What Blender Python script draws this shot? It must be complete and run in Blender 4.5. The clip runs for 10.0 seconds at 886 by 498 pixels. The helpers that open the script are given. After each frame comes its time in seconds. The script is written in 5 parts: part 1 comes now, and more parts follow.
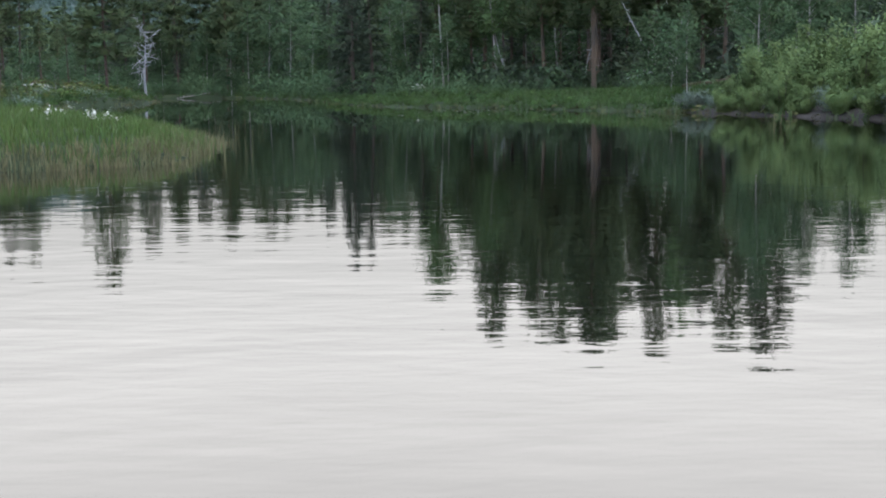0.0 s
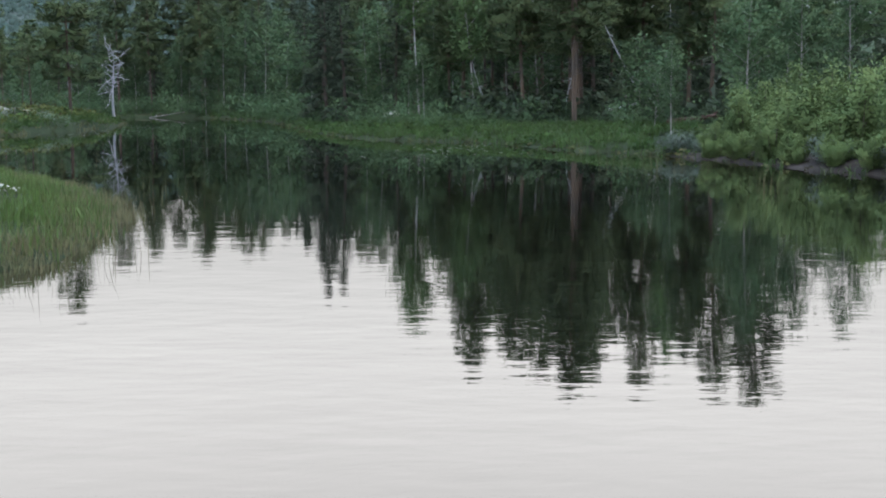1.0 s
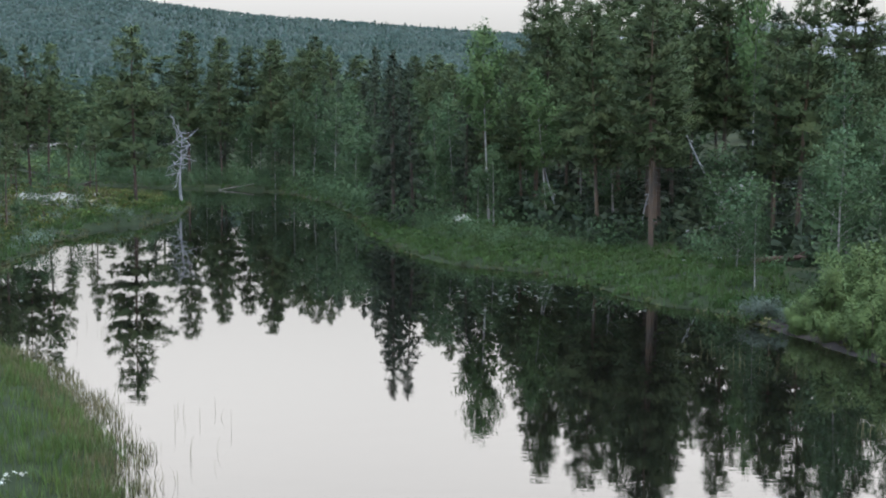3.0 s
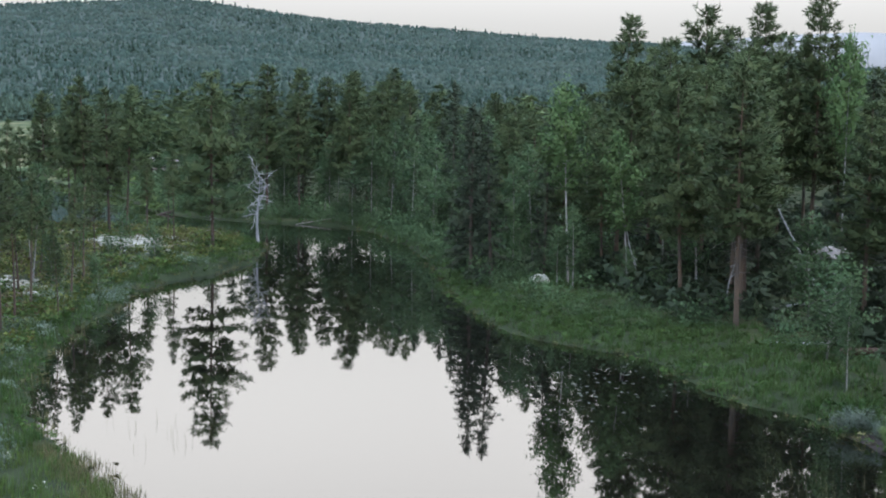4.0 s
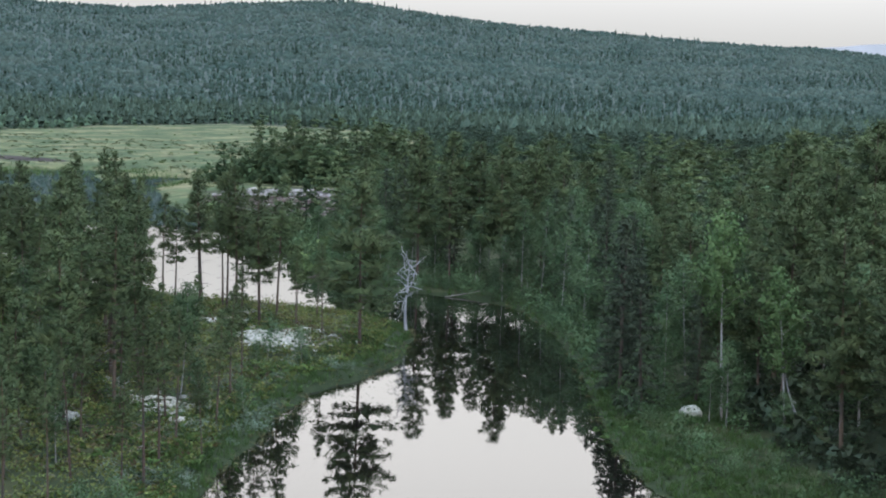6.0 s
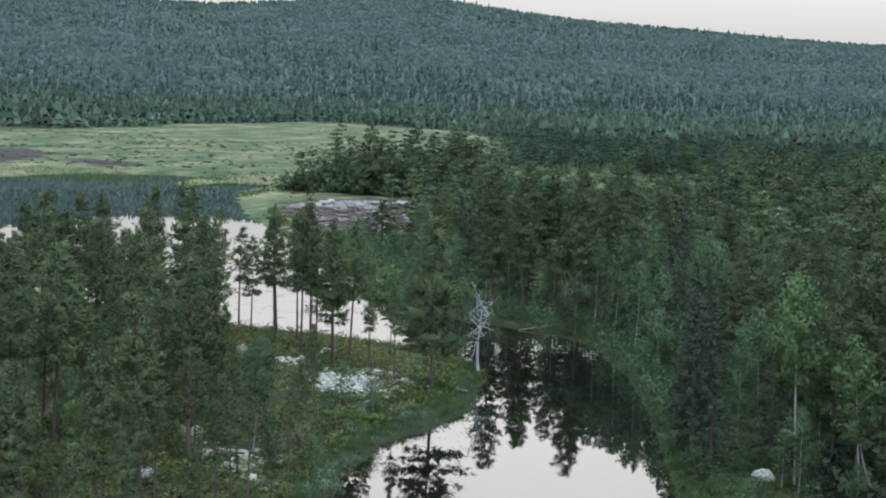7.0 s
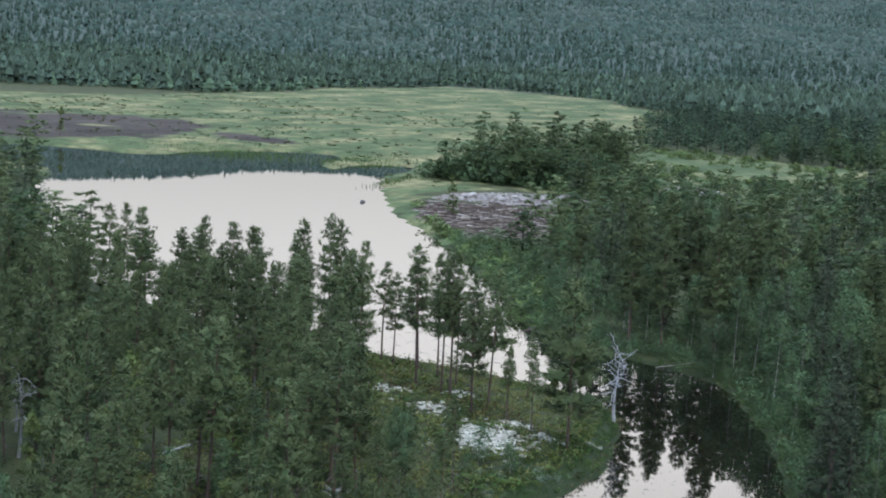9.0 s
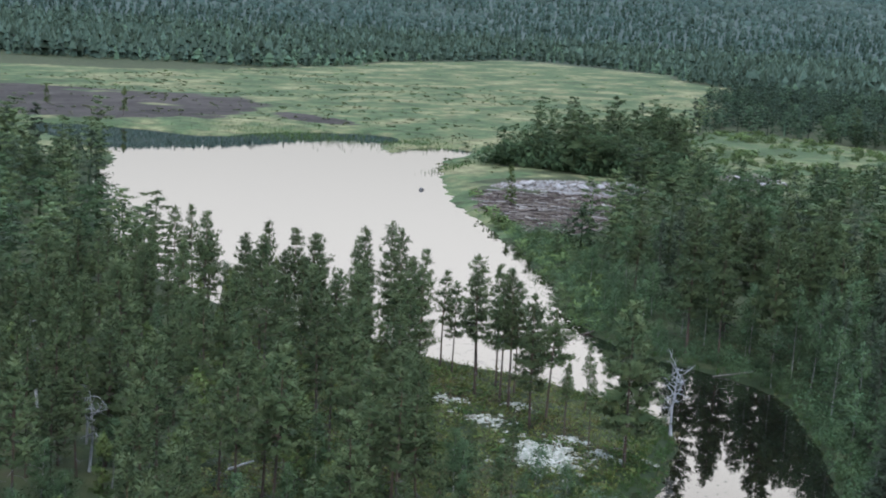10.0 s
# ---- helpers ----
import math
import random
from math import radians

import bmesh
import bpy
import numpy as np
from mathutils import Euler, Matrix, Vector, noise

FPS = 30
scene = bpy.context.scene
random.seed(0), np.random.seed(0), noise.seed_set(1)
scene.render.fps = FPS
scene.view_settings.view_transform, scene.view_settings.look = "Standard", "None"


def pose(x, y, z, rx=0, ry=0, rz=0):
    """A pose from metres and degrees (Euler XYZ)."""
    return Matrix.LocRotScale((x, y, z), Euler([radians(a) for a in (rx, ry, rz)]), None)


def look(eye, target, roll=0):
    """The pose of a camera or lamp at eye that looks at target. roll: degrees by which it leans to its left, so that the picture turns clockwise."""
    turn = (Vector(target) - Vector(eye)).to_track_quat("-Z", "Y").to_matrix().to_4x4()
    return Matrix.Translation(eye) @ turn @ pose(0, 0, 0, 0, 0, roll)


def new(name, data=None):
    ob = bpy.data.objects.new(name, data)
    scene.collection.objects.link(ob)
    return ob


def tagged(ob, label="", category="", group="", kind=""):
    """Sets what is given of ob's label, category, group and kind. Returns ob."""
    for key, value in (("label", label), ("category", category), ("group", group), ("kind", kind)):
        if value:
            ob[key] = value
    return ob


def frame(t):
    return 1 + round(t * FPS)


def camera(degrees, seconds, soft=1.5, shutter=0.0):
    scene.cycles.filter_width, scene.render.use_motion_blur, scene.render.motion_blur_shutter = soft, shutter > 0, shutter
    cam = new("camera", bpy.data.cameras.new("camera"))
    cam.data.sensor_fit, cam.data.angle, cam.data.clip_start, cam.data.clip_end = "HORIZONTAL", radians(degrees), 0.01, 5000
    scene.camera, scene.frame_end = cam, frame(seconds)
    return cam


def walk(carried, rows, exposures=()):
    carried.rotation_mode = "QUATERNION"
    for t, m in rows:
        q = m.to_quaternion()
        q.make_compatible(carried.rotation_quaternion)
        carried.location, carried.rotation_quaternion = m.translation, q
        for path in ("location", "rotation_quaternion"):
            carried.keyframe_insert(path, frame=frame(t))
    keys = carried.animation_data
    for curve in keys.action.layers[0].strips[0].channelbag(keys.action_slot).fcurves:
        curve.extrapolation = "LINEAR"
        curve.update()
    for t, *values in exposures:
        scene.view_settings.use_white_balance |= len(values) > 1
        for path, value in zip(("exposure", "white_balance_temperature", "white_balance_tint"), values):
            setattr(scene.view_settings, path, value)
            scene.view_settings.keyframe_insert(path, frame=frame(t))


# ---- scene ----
# ------------------------------------------------------------------ camera
cam = camera(37.4, 10.0, soft=2.0)
PATH = [
    (0, (2.5, 1.071, 1.421), (2.442, 3.054, 1.168), -0.7),
    (0.5, (3.134, 3.607, 1.806), (3.086, 5.592, 1.56), -0.4),
    (1, (3.382, 5.231, 2.672), (3.34, 7.216, 2.431), -0.4),
    (1.5, (3.355, 6.181, 3.509), (3.311, 8.167, 3.282), -0.3),
    (2, (3.514, 7.313, 4.691), (3.446, 9.301, 4.478), -0.1),
    (2.5, (3.681, 8.26, 6.043), (3.574, 10.247, 5.838), 0.0),
    (4, (3.348, 10.844, 10.765), (3.076, 12.816, 10.572), 1.0),
    (4.5, (3.06, 11.916, 12.514), (2.731, 13.879, 12.321), 1.4),
    (5, (2.995, 12.463, 14.332), (2.611, 14.416, 14.135), 1.5),
    (5.5, (2.978, 12.996, 16.3), (2.534, 14.936, 16.102), 1.7),
    (7, (3.137, 13.708, 22.114), (2.523, 15.599, 21.902), 2.2),
    (7.5, (3.071, 13.717, 24.097), (2.4, 15.588, 23.873), 2.5),
    (8, (2.935, 13.602, 26.004), (2.217, 15.453, 25.761), 2.8),
    (8.5, (3.063, 12.985, 28.139), (2.297, 14.813, 27.874), 2.9),
    (9, (2.902, 12.483, 30.124), (2.097, 14.291, 29.837), 3.2),
    (9.5, (2.793, 12.014, 32.304), (1.948, 13.8, 31.99), 3.4),
    (10, (2.699, 11.653, 34.105), (1.822, 13.418, 33.767), 3.4),
]
walk(cam, [(t, look(eye, target, roll)) for t, eye, target, roll in PATH])

# ------------------------------------------------------------------ sky and light
SUN_EL, SUN_ROT = radians(75), radians(141)
world = bpy.data.worlds.new("evening_sky")
scene.world = world
world.use_nodes = True
wt = world.node_tree
wt.nodes.clear()
w_out = wt.nodes.new("ShaderNodeOutputWorld")
w_bg = wt.nodes.new("ShaderNodeBackground")
w_sky = wt.nodes.new("ShaderNodeTexSky")
w_sky.sky_type, w_sky.sun_disc = "NISHITA", False
w_sky.sun_elevation, w_sky.sun_rotation = SUN_EL, SUN_ROT
w_scale = wt.nodes.new("ShaderNodeMix")
w_scale.data_type, w_scale.blend_type = "RGBA", "MIX"
w_co = wt.nodes.new("ShaderNodeTexCoord")
w_xyz = wt.nodes.new("ShaderNodeSeparateXYZ")
w_map = wt.nodes.new("ShaderNodeMapRange")
w_map.inputs["From Min"].default_value, w_map.inputs["From Max"].default_value = 0.0, 1.0
w_map.inputs["To Min"].default_value, w_map.inputs["To Max"].default_value = 27.4, 5.4
w_tint = wt.nodes.new("ShaderNodeVectorMath")
w_tint.operation = "SCALE"
w_hue = wt.nodes.new("ShaderNodeMix")
w_hue.data_type = "RGBA"
w_hue.inputs["A"].default_value, w_hue.inputs["B"].default_value = (1.0, 0.987, 0.978, 1), (0.74, 0.95, 1.38, 1)
w_cl = wt.nodes.new("ShaderNodeTexNoise")
w_cl.inputs["Scale"].default_value, w_cl.inputs["Detail"].default_value = 1.6, 3.0
w_cm = wt.nodes.new("ShaderNodeMapRange")
w_cm.inputs["To Min"].default_value, w_cm.inputs["To Max"].default_value = 0.9, 1.1
w_mul = wt.nodes.new("ShaderNodeMath")
w_mul.operation = "MULTIPLY"
L = wt.links.new
L(w_co.outputs["Generated"], w_xyz.inputs[0])
w_up = wt.nodes.new("ShaderNodeMath")
w_up.operation = "MAXIMUM"
w_up.inputs[1].default_value = 0.0
w_fall = wt.nodes.new("ShaderNodeMath")
w_fall.operation = "MULTIPLY"
w_sq = wt.nodes.new("ShaderNodeMath")
w_sq.operation = "MULTIPLY"
w_sq.inputs[1].default_value = -17.4
w_pow = wt.nodes.new("ShaderNodeMath")
w_pow.operation = "POWER"
w_pow.inputs[0].default_value = math.e
L(w_xyz.outputs["Z"], w_up.inputs[0])
L(w_up.outputs[0], w_fall.inputs[0])
L(w_up.outputs[0], w_fall.inputs[1])
L(w_fall.outputs[0], w_sq.inputs[0])
L(w_sq.outputs[0], w_pow.inputs[1])
L(w_pow.outputs[0], w_map.inputs["Value"])
L(w_co.outputs["Generated"], w_cl.inputs["Vector"])
L(w_cl.outputs["Fac"], w_cm.inputs["Value"])
L(w_map.outputs["Result"], w_mul.inputs[0])
L(w_cm.outputs["Result"], w_mul.inputs[1])
w_bl = wt.nodes.new("ShaderNodeMapRange")
w_bl.inputs["From Min"].default_value, w_bl.inputs["From Max"].default_value = 0.36, 0.72
L(w_xyz.outputs["Z"], w_bl.inputs["Value"])
L(w_bl.outputs["Result"], w_hue.inputs["Factor"])
L(w_hue.outputs["Result"], w_tint.inputs[0])
L(w_mul.outputs[0], w_tint.inputs["Scale"])
w_scale.inputs["Factor"].default_value = 0.9
L(w_sky.outputs[0], w_scale.inputs["A"])
L(w_tint.outputs[0], w_scale.inputs["B"])
L(w_scale.outputs["Result"], w_bg.inputs["Color"])
w_bg.inputs["Strength"].default_value = 0.12
L(w_bg.outputs[0], w_out.inputs[0])

sun = new("sun", bpy.data.lights.new("sun", "SUN"))
sun.data.energy, sun.data.angle, sun.data.color = 3.2, radians(20), (1.0, 0.96, 0.92)
sun.matrix_world = look((12, -15, 72), (0, 0, 0))
scene.view_settings.exposure = -0.16


# ------------------------------------------------------------------ materials
def rgb(c):
    return (*c, 1.0)


def material(name, c1, c2, scale=3.0, rough=0.8, bump=0.0, fine=30.0, c3=None, translucent=0.0, graininess=0.35, tone=0.0, vary=0.0, island=0.0, spec=0.3, stretch=(1, 1, 1)):
    """A surface whose colour wanders between c1 and c2 (large) and is grained finely; vary: from object to object; island: from leaf to leaf."""
    m = bpy.data.materials.new(name)
    m.use_nodes = True
    t = m.node_tree
    t.nodes.clear()
    link = t.links.new
    out = t.nodes.new("ShaderNodeOutputMaterial")
    p = t.nodes.new("ShaderNodeBsdfPrincipled")
    p.inputs["Roughness"].default_value = rough
    p.inputs["Specular IOR Level"].default_value = spec
    co = t.nodes.new("ShaderNodeTexCoord")
    mp = t.nodes.new("ShaderNodeMapping")
    mp.inputs["Scale"].default_value = stretch
    link(co.outputs["Object"], mp.inputs["Vector"])
    n1 = t.nodes.new("ShaderNodeTexNoise")
    n1.inputs["Scale"].default_value, n1.inputs["Detail"].default_value = scale, 5.0
    link(mp.outputs[0], n1.inputs["Vector"])
    ramp = t.nodes.new("ShaderNodeValToRGB")
    ramp.color_ramp.elements[0].position, ramp.color_ramp.elements[1].position = 0.35, 0.65
    ramp.color_ramp.elements[0].color, ramp.color_ramp.elements[1].color = rgb(c1), rgb(c2)
    if c3:
        e = ramp.color_ramp.elements.new(0.8)
        e.color = rgb(c3)
    link(n1.outputs["Fac"], ramp.inputs["Fac"])
    n2 = t.nodes.new("ShaderNodeTexNoise")
    n2.inputs["Scale"].default_value, n2.inputs["Detail"].default_value = fine, 4.0
    link(mp.outputs[0], n2.inputs["Vector"])
    hsv = t.nodes.new("ShaderNodeHueSaturation")
    link(ramp.outputs["Color"], hsv.inputs["Color"])
    grain = t.nodes.new("ShaderNodeMapRange")
    grain.inputs["To Min"].default_value, grain.inputs["To Max"].default_value = 1 - graininess, 1 + graininess
    link(n2.outputs["Fac"], grain.inputs["Value"])
    value = grain.outputs["Result"]
    if vary or island:
        for node, socket, amount in (("ShaderNodeObjectInfo", "Random", vary), ("ShaderNodeNewGeometry", "Random Per Island", island)):
            if not amount:
                continue
            src = t.nodes.new(node)
            mr = t.nodes.new("ShaderNodeMapRange")
            mr.inputs["To Min"].default_value, mr.inputs["To Max"].default_value = 1 - amount, 1 + amount
            link(src.outputs[socket], mr.inputs["Value"])
            mu = t.nodes.new("ShaderNodeMath")
            mu.operation = "MULTIPLY"
            link(value, mu.inputs[0])
            link(mr.outputs["Result"], mu.inputs[1])
            value = mu.outputs[0]
            hr = t.nodes.new("ShaderNodeMapRange")
            hr.inputs["To Min"].default_value, hr.inputs["To Max"].default_value = 0.5 - 0.06 * amount, 0.5 + 0.06 * amount
            link(src.outputs[socket], hr.inputs["Value"])
            link(hr.outputs["Result"], hsv.inputs["Hue"])
    if tone:
        at = t.nodes.new("ShaderNodeAttribute")
        at.attribute_name = "tone"
        tm = t.nodes.new("ShaderNodeMath")
        tm.operation = "MULTIPLY_ADD"
        tm.inputs[1].default_value, tm.inputs[2].default_value = tone, 1.0
        link(at.outputs["Fac"], tm.inputs[0])
        tu = t.nodes.new("ShaderNodeMath")
        tu.operation = "MULTIPLY"
        link(value, tu.inputs[0])
        link(tm.outputs[0], tu.inputs[1])
        value = tu.outputs[0]
    link(value, hsv.inputs["Value"])
    link(hsv.outputs["Color"], p.inputs["Base Color"])
    if bump:
        b = t.nodes.new("ShaderNodeBump")
        b.inputs["Strength"].default_value, b.inputs["Distance"].default_value = 0.8, bump
        link(n2.outputs["Fac"], b.inputs["Height"])
        link(b.outputs["Normal"], p.inputs["Normal"])
    if translucent:
        tr = t.nodes.new("ShaderNodeBsdfTranslucent")
        link(hsv.outputs["Color"], tr.inputs["Color"])
        mix = t.nodes.new("ShaderNodeMixShader")
        mix.inputs[0].default_value = translucent
        link(p.outputs[0], mix.inputs[1])
        link(tr.outputs[0], mix.inputs[2])
        link(mix.outputs[0], out.inputs["Surface"])
    else:
        link(p.outputs[0], out.inputs["Surface"])
    return m


def leafy(name, c1, c2, vary=0.25, island=0.12, rough=0.75, scale=0.7, spec=0.12, tone=0.38):
    return material(name, c1, c2, scale=scale, rough=rough, fine=2.5, translucent=0.22, graininess=0.2, tone=tone, vary=vary, island=island, spec=spec)


M_PINE = leafy("pine_needles", (0.039, 0.065, 0.030), (0.070, 0.095, 0.044))
M_SPRUCE = leafy("spruce_needles", (0.027, 0.043, 0.027), (0.046, 0.064, 0.040))
M_BIRCH = leafy("birch_leaves", (0.040, 0.078, 0.039), (0.068, 0.109, 0.053))
M_FRESHBIRCH = leafy("fresh_birch_leaves", (0.072, 0.136, 0.056), (0.109, 0.177, 0.072))
M_WHITEBARK = material("white_birch_bark", (0.182, 0.182, 0.187), (0.282, 0.282, 0.282), 4.0, 0.7, 0.01, 12.0, stretch=(1, 1, 3))
M_WILLOW = leafy("willow_leaves", (0.075, 0.123, 0.048), (0.109, 0.159, 0.061))
M_GREYWILLOW = leafy("grey_willow_leaves", (0.084, 0.122, 0.096), (0.122, 0.156, 0.128))
M_PINEBARK = material("pine_bark", (0.044, 0.040, 0.037), (0.100, 0.066, 0.046), 0.35, 0.9, 0.02, 14.0, vary=0.2)
M_SPRUCEBARK = material("spruce_bark", (0.043, 0.036, 0.031), (0.076, 0.063, 0.055), 2.0, 0.9, 0.02, 16.0, vary=0.2)
M_BIRCHBARK = material("birch_bark", (0.131, 0.131, 0.128), (0.232, 0.232, 0.227), 4.0, 0.7, 0.01, 12.0, vary=0.15, stretch=(1, 1, 3))
M_DEADWOOD = material("bleached_dead_wood", (0.167, 0.179, 0.194), (0.266, 0.277, 0.289), 3.0, 0.85, 0.01, 18.0, stretch=(1, 1, 0.3))
M_REDWOOD = material("rotten_red_wood", (0.034, 0.021, 0.015), (0.057, 0.036, 0.027), 4.0, 0.9, 0.02, 20.0)
M_ROCK = material("grey_rock", (0.122, 0.122, 0.122), (0.212, 0.207, 0.201), 2.5, 0.9, 0.03, 14.0, vary=0.25)
M_DARKROCK = material("wet_dark_rock", (0.017, 0.017, 0.015), (0.040, 0.038, 0.036), 2.5, 0.5, 0.03, 14.0)
M_LICHEN = material("reindeer_lichen", (0.126, 0.138, 0.114), (0.261, 0.267, 0.234), 3.0, 0.95, 0.02, 20.0, island=0.2)
M_SEDGE = material("sedge_blades", (0.028, 0.062, 0.015), (0.049, 0.087, 0.024), 0.5, 0.6, fine=9.0, translucent=0.3, island=0.35)
M_SPITSEDGE = material("fresh_sedge_blades", (0.044, 0.082, 0.020), (0.074, 0.114, 0.030), 0.5, 0.6, fine=9.0, translucent=0.3, island=0.35)
M_DRYSEDGE = material("dry_sedge_blades", (0.070, 0.080, 0.036), (0.122, 0.112, 0.059), 0.8, 0.7, fine=9.0, translucent=0.25, island=0.3)
M_HEATH = leafy("heath_leaves", (0.066, 0.094, 0.028), (0.118, 0.128, 0.043), vary=0.0, island=0.4)
M_HEATHER = leafy("heather_twigs", (0.061, 0.050, 0.030), (0.096, 0.080, 0.046), vary=0.0, island=0.4)
M_FLOWER = material("pale_flower_heads", (0.252, 0.273, 0.232), (0.343, 0.353, 0.313), 3.0, 0.8, island=0.2)
# far foliage, bluer than that of the near woods
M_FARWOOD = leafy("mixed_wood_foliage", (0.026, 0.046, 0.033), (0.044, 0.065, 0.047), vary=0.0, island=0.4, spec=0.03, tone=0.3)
# distance haze is mixed into these two slope foliage colours as pale blue
M_HAZYHILLWOOD = leafy("hazy_fell_birch_foliage", (0.040, 0.066, 0.058), (0.060, 0.085, 0.073), vary=0.0, island=0.16, scale=0.012, spec=0.0, tone=0.16)
M_HAZYHILLPINE = leafy("hazy_hillside_conifer_foliage", (0.026, 0.047, 0.038), (0.043, 0.065, 0.052), vary=0.0, island=0.4, spec=0.0, tone=0.28)
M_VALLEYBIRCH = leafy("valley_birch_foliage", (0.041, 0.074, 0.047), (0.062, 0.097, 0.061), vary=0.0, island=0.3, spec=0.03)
# haze of some four kilometres painted in as pale blue-grey
M_HAZYFELL = material("hazy_far_fell", (0.197, 0.205, 0.210), (0.217, 0.224, 0.228), 0.002, 1.0, fine=0.004, spec=0.0)
M_LILY = material("lily_pads", (0.025, 0.036, 0.023), (0.050, 0.065, 0.043), 1.0, 0.4, island=0.3, spec=0.3)
M_BOGTUFT = material("bog_tussock_blades", (0.049, 0.071, 0.029), (0.087, 0.097, 0.046), 0.05, 0.8, fine=3.0, translucent=0.2, island=0.25)
M_YOUNGPINE = leafy("young_pine_needles", (0.050, 0.084, 0.029), (0.092, 0.122, 0.042))
M_COPSE = leafy("dark_pine_needles", (0.033, 0.057, 0.026), (0.057, 0.080, 0.039))
M_TUSSOCK = leafy("sedge_tussock", (0.021, 0.049, 0.013), (0.046, 0.078, 0.023), island=0.25, tone=0.5)
M_STRAW = leafy("straw_tussock", (0.062, 0.072, 0.030), (0.110, 0.108, 0.052), island=0.25, tone=0.5)
M_BILBERRY = leafy("bilberry_leaves", (0.030, 0.061, 0.018), (0.057, 0.091, 0.027), island=0.25)
M_MOSS = leafy("moss_cushions", (0.082, 0.104, 0.025), (0.134, 0.138, 0.041), island=0.2)
M_RUST = leafy("dwarf_birch_twigs", (0.065, 0.057, 0.023), (0.103, 0.076, 0.030), island=0.3)
M_DEADTWIG = material("grey_dead_twigs", (0.091, 0.088, 0.093), (0.160, 0.152, 0.156), 2.0, 0.9, fine=12.0, vary=0.2)
M_DEBRIS = material("brown_driftwood", (0.038, 0.030, 0.027), (0.076, 0.062, 0.053), 2.0, 0.9, 0.02, 12.0, island=0.4)
M_DEBRISGREY = material("grey_driftwood", (0.111, 0.106, 0.101), (0.182, 0.172, 0.162), 2.0, 0.9, 0.02, 12.0, island=0.4)


def water_material():
    m = bpy.data.materials.new("still_dark_water")
    m.use_nodes = True
    t = m.node_tree
    t.nodes.clear()
    link = t.links.new
    out = t.nodes.new("ShaderNodeOutputMaterial")
    body = t.nodes.new("ShaderNodeBsdfDiffuse")
    body.inputs["Color"].default_value = (0.003, 0.003, 0.0025, 1)
    gloss = t.nodes.new("ShaderNodeBsdfGlossy")
    gloss.inputs["Roughness"].default_value = 0.012
    gloss.inputs["Color"].default_value = (0.98, 0.975, 0.968, 1)
    co = t.nodes.new("ShaderNodeTexCoord")
    normal = None
    # stirred water near the shore where the flight begins, calm farther out
    far = t.nodes.new("ShaderNodeVectorMath")
    far.operation = "DISTANCE"
    far.inputs[1].default_value = (3.0, 6.0, 0.0)
    link(co.outputs["Object"], far.inputs[0])
    calm = t.nodes.new("ShaderNodeMapRange")
    calm.inputs["From Min"].default_value, calm.inputs["From Max"].default_value = 4.0, 42.0
    calm.inputs["To Min"].default_value, calm.inputs["To Max"].default_value = 1.0, 0.07
    link(far.outputs["Value"], calm.inputs["Value"])
    breeze = calm.outputs["Result"]
    for scale, sx, sy, dist, strength in ((0.9, 0.7, 1.2, 0.05, 0.14), (4.5, 0.5, 1.2, 0.014, 0.13)):
        mp = t.nodes.new("ShaderNodeMapping")
        mp.inputs["Scale"].default_value = (sx, sy, 1)
        link(co.outputs["Object"], mp.inputs["Vector"])
        n = t.nodes.new("ShaderNodeTexNoise")
        n.inputs["Scale"].default_value, n.inputs["Detail"].default_value = scale, 2.0
        link(mp.outputs[0], n.inputs["Vector"])
        b = t.nodes.new("ShaderNodeBump")
        b.inputs["Distance"].default_value = dist
        st = t.nodes.new("ShaderNodeMath")
        st.operation = "MULTIPLY"
        st.inputs[1].default_value = strength
        link(breeze, st.inputs[0])
        link(st.outputs[0], b.inputs["Strength"])
        link(n.outputs["Fac"], b.inputs["Height"])
        if normal:
            link(normal, b.inputs["Normal"])
        normal = b.outputs["Normal"]
    link(normal, gloss.inputs["Normal"])
    lw = t.nodes.new("ShaderNodeLayerWeight")
    lw.inputs["Blend"].default_value = 0.5
    mr = t.nodes.new("ShaderNodeMath")
    mr.operation = "POWER"
    mr.inputs[1].default_value = 3.55
    link(lw.outputs["Facing"], mr.inputs[0])
    mix = t.nodes.new("ShaderNodeMixShader")
    link(mr.outputs[0], mix.inputs[0])
    link(body.outputs[0], mix.inputs[1])
    link(gloss.outputs[0], mix.inputs[2])
    link(mix.outputs[0], out.inputs["Surface"])
    return m


M_WATER = water_material()


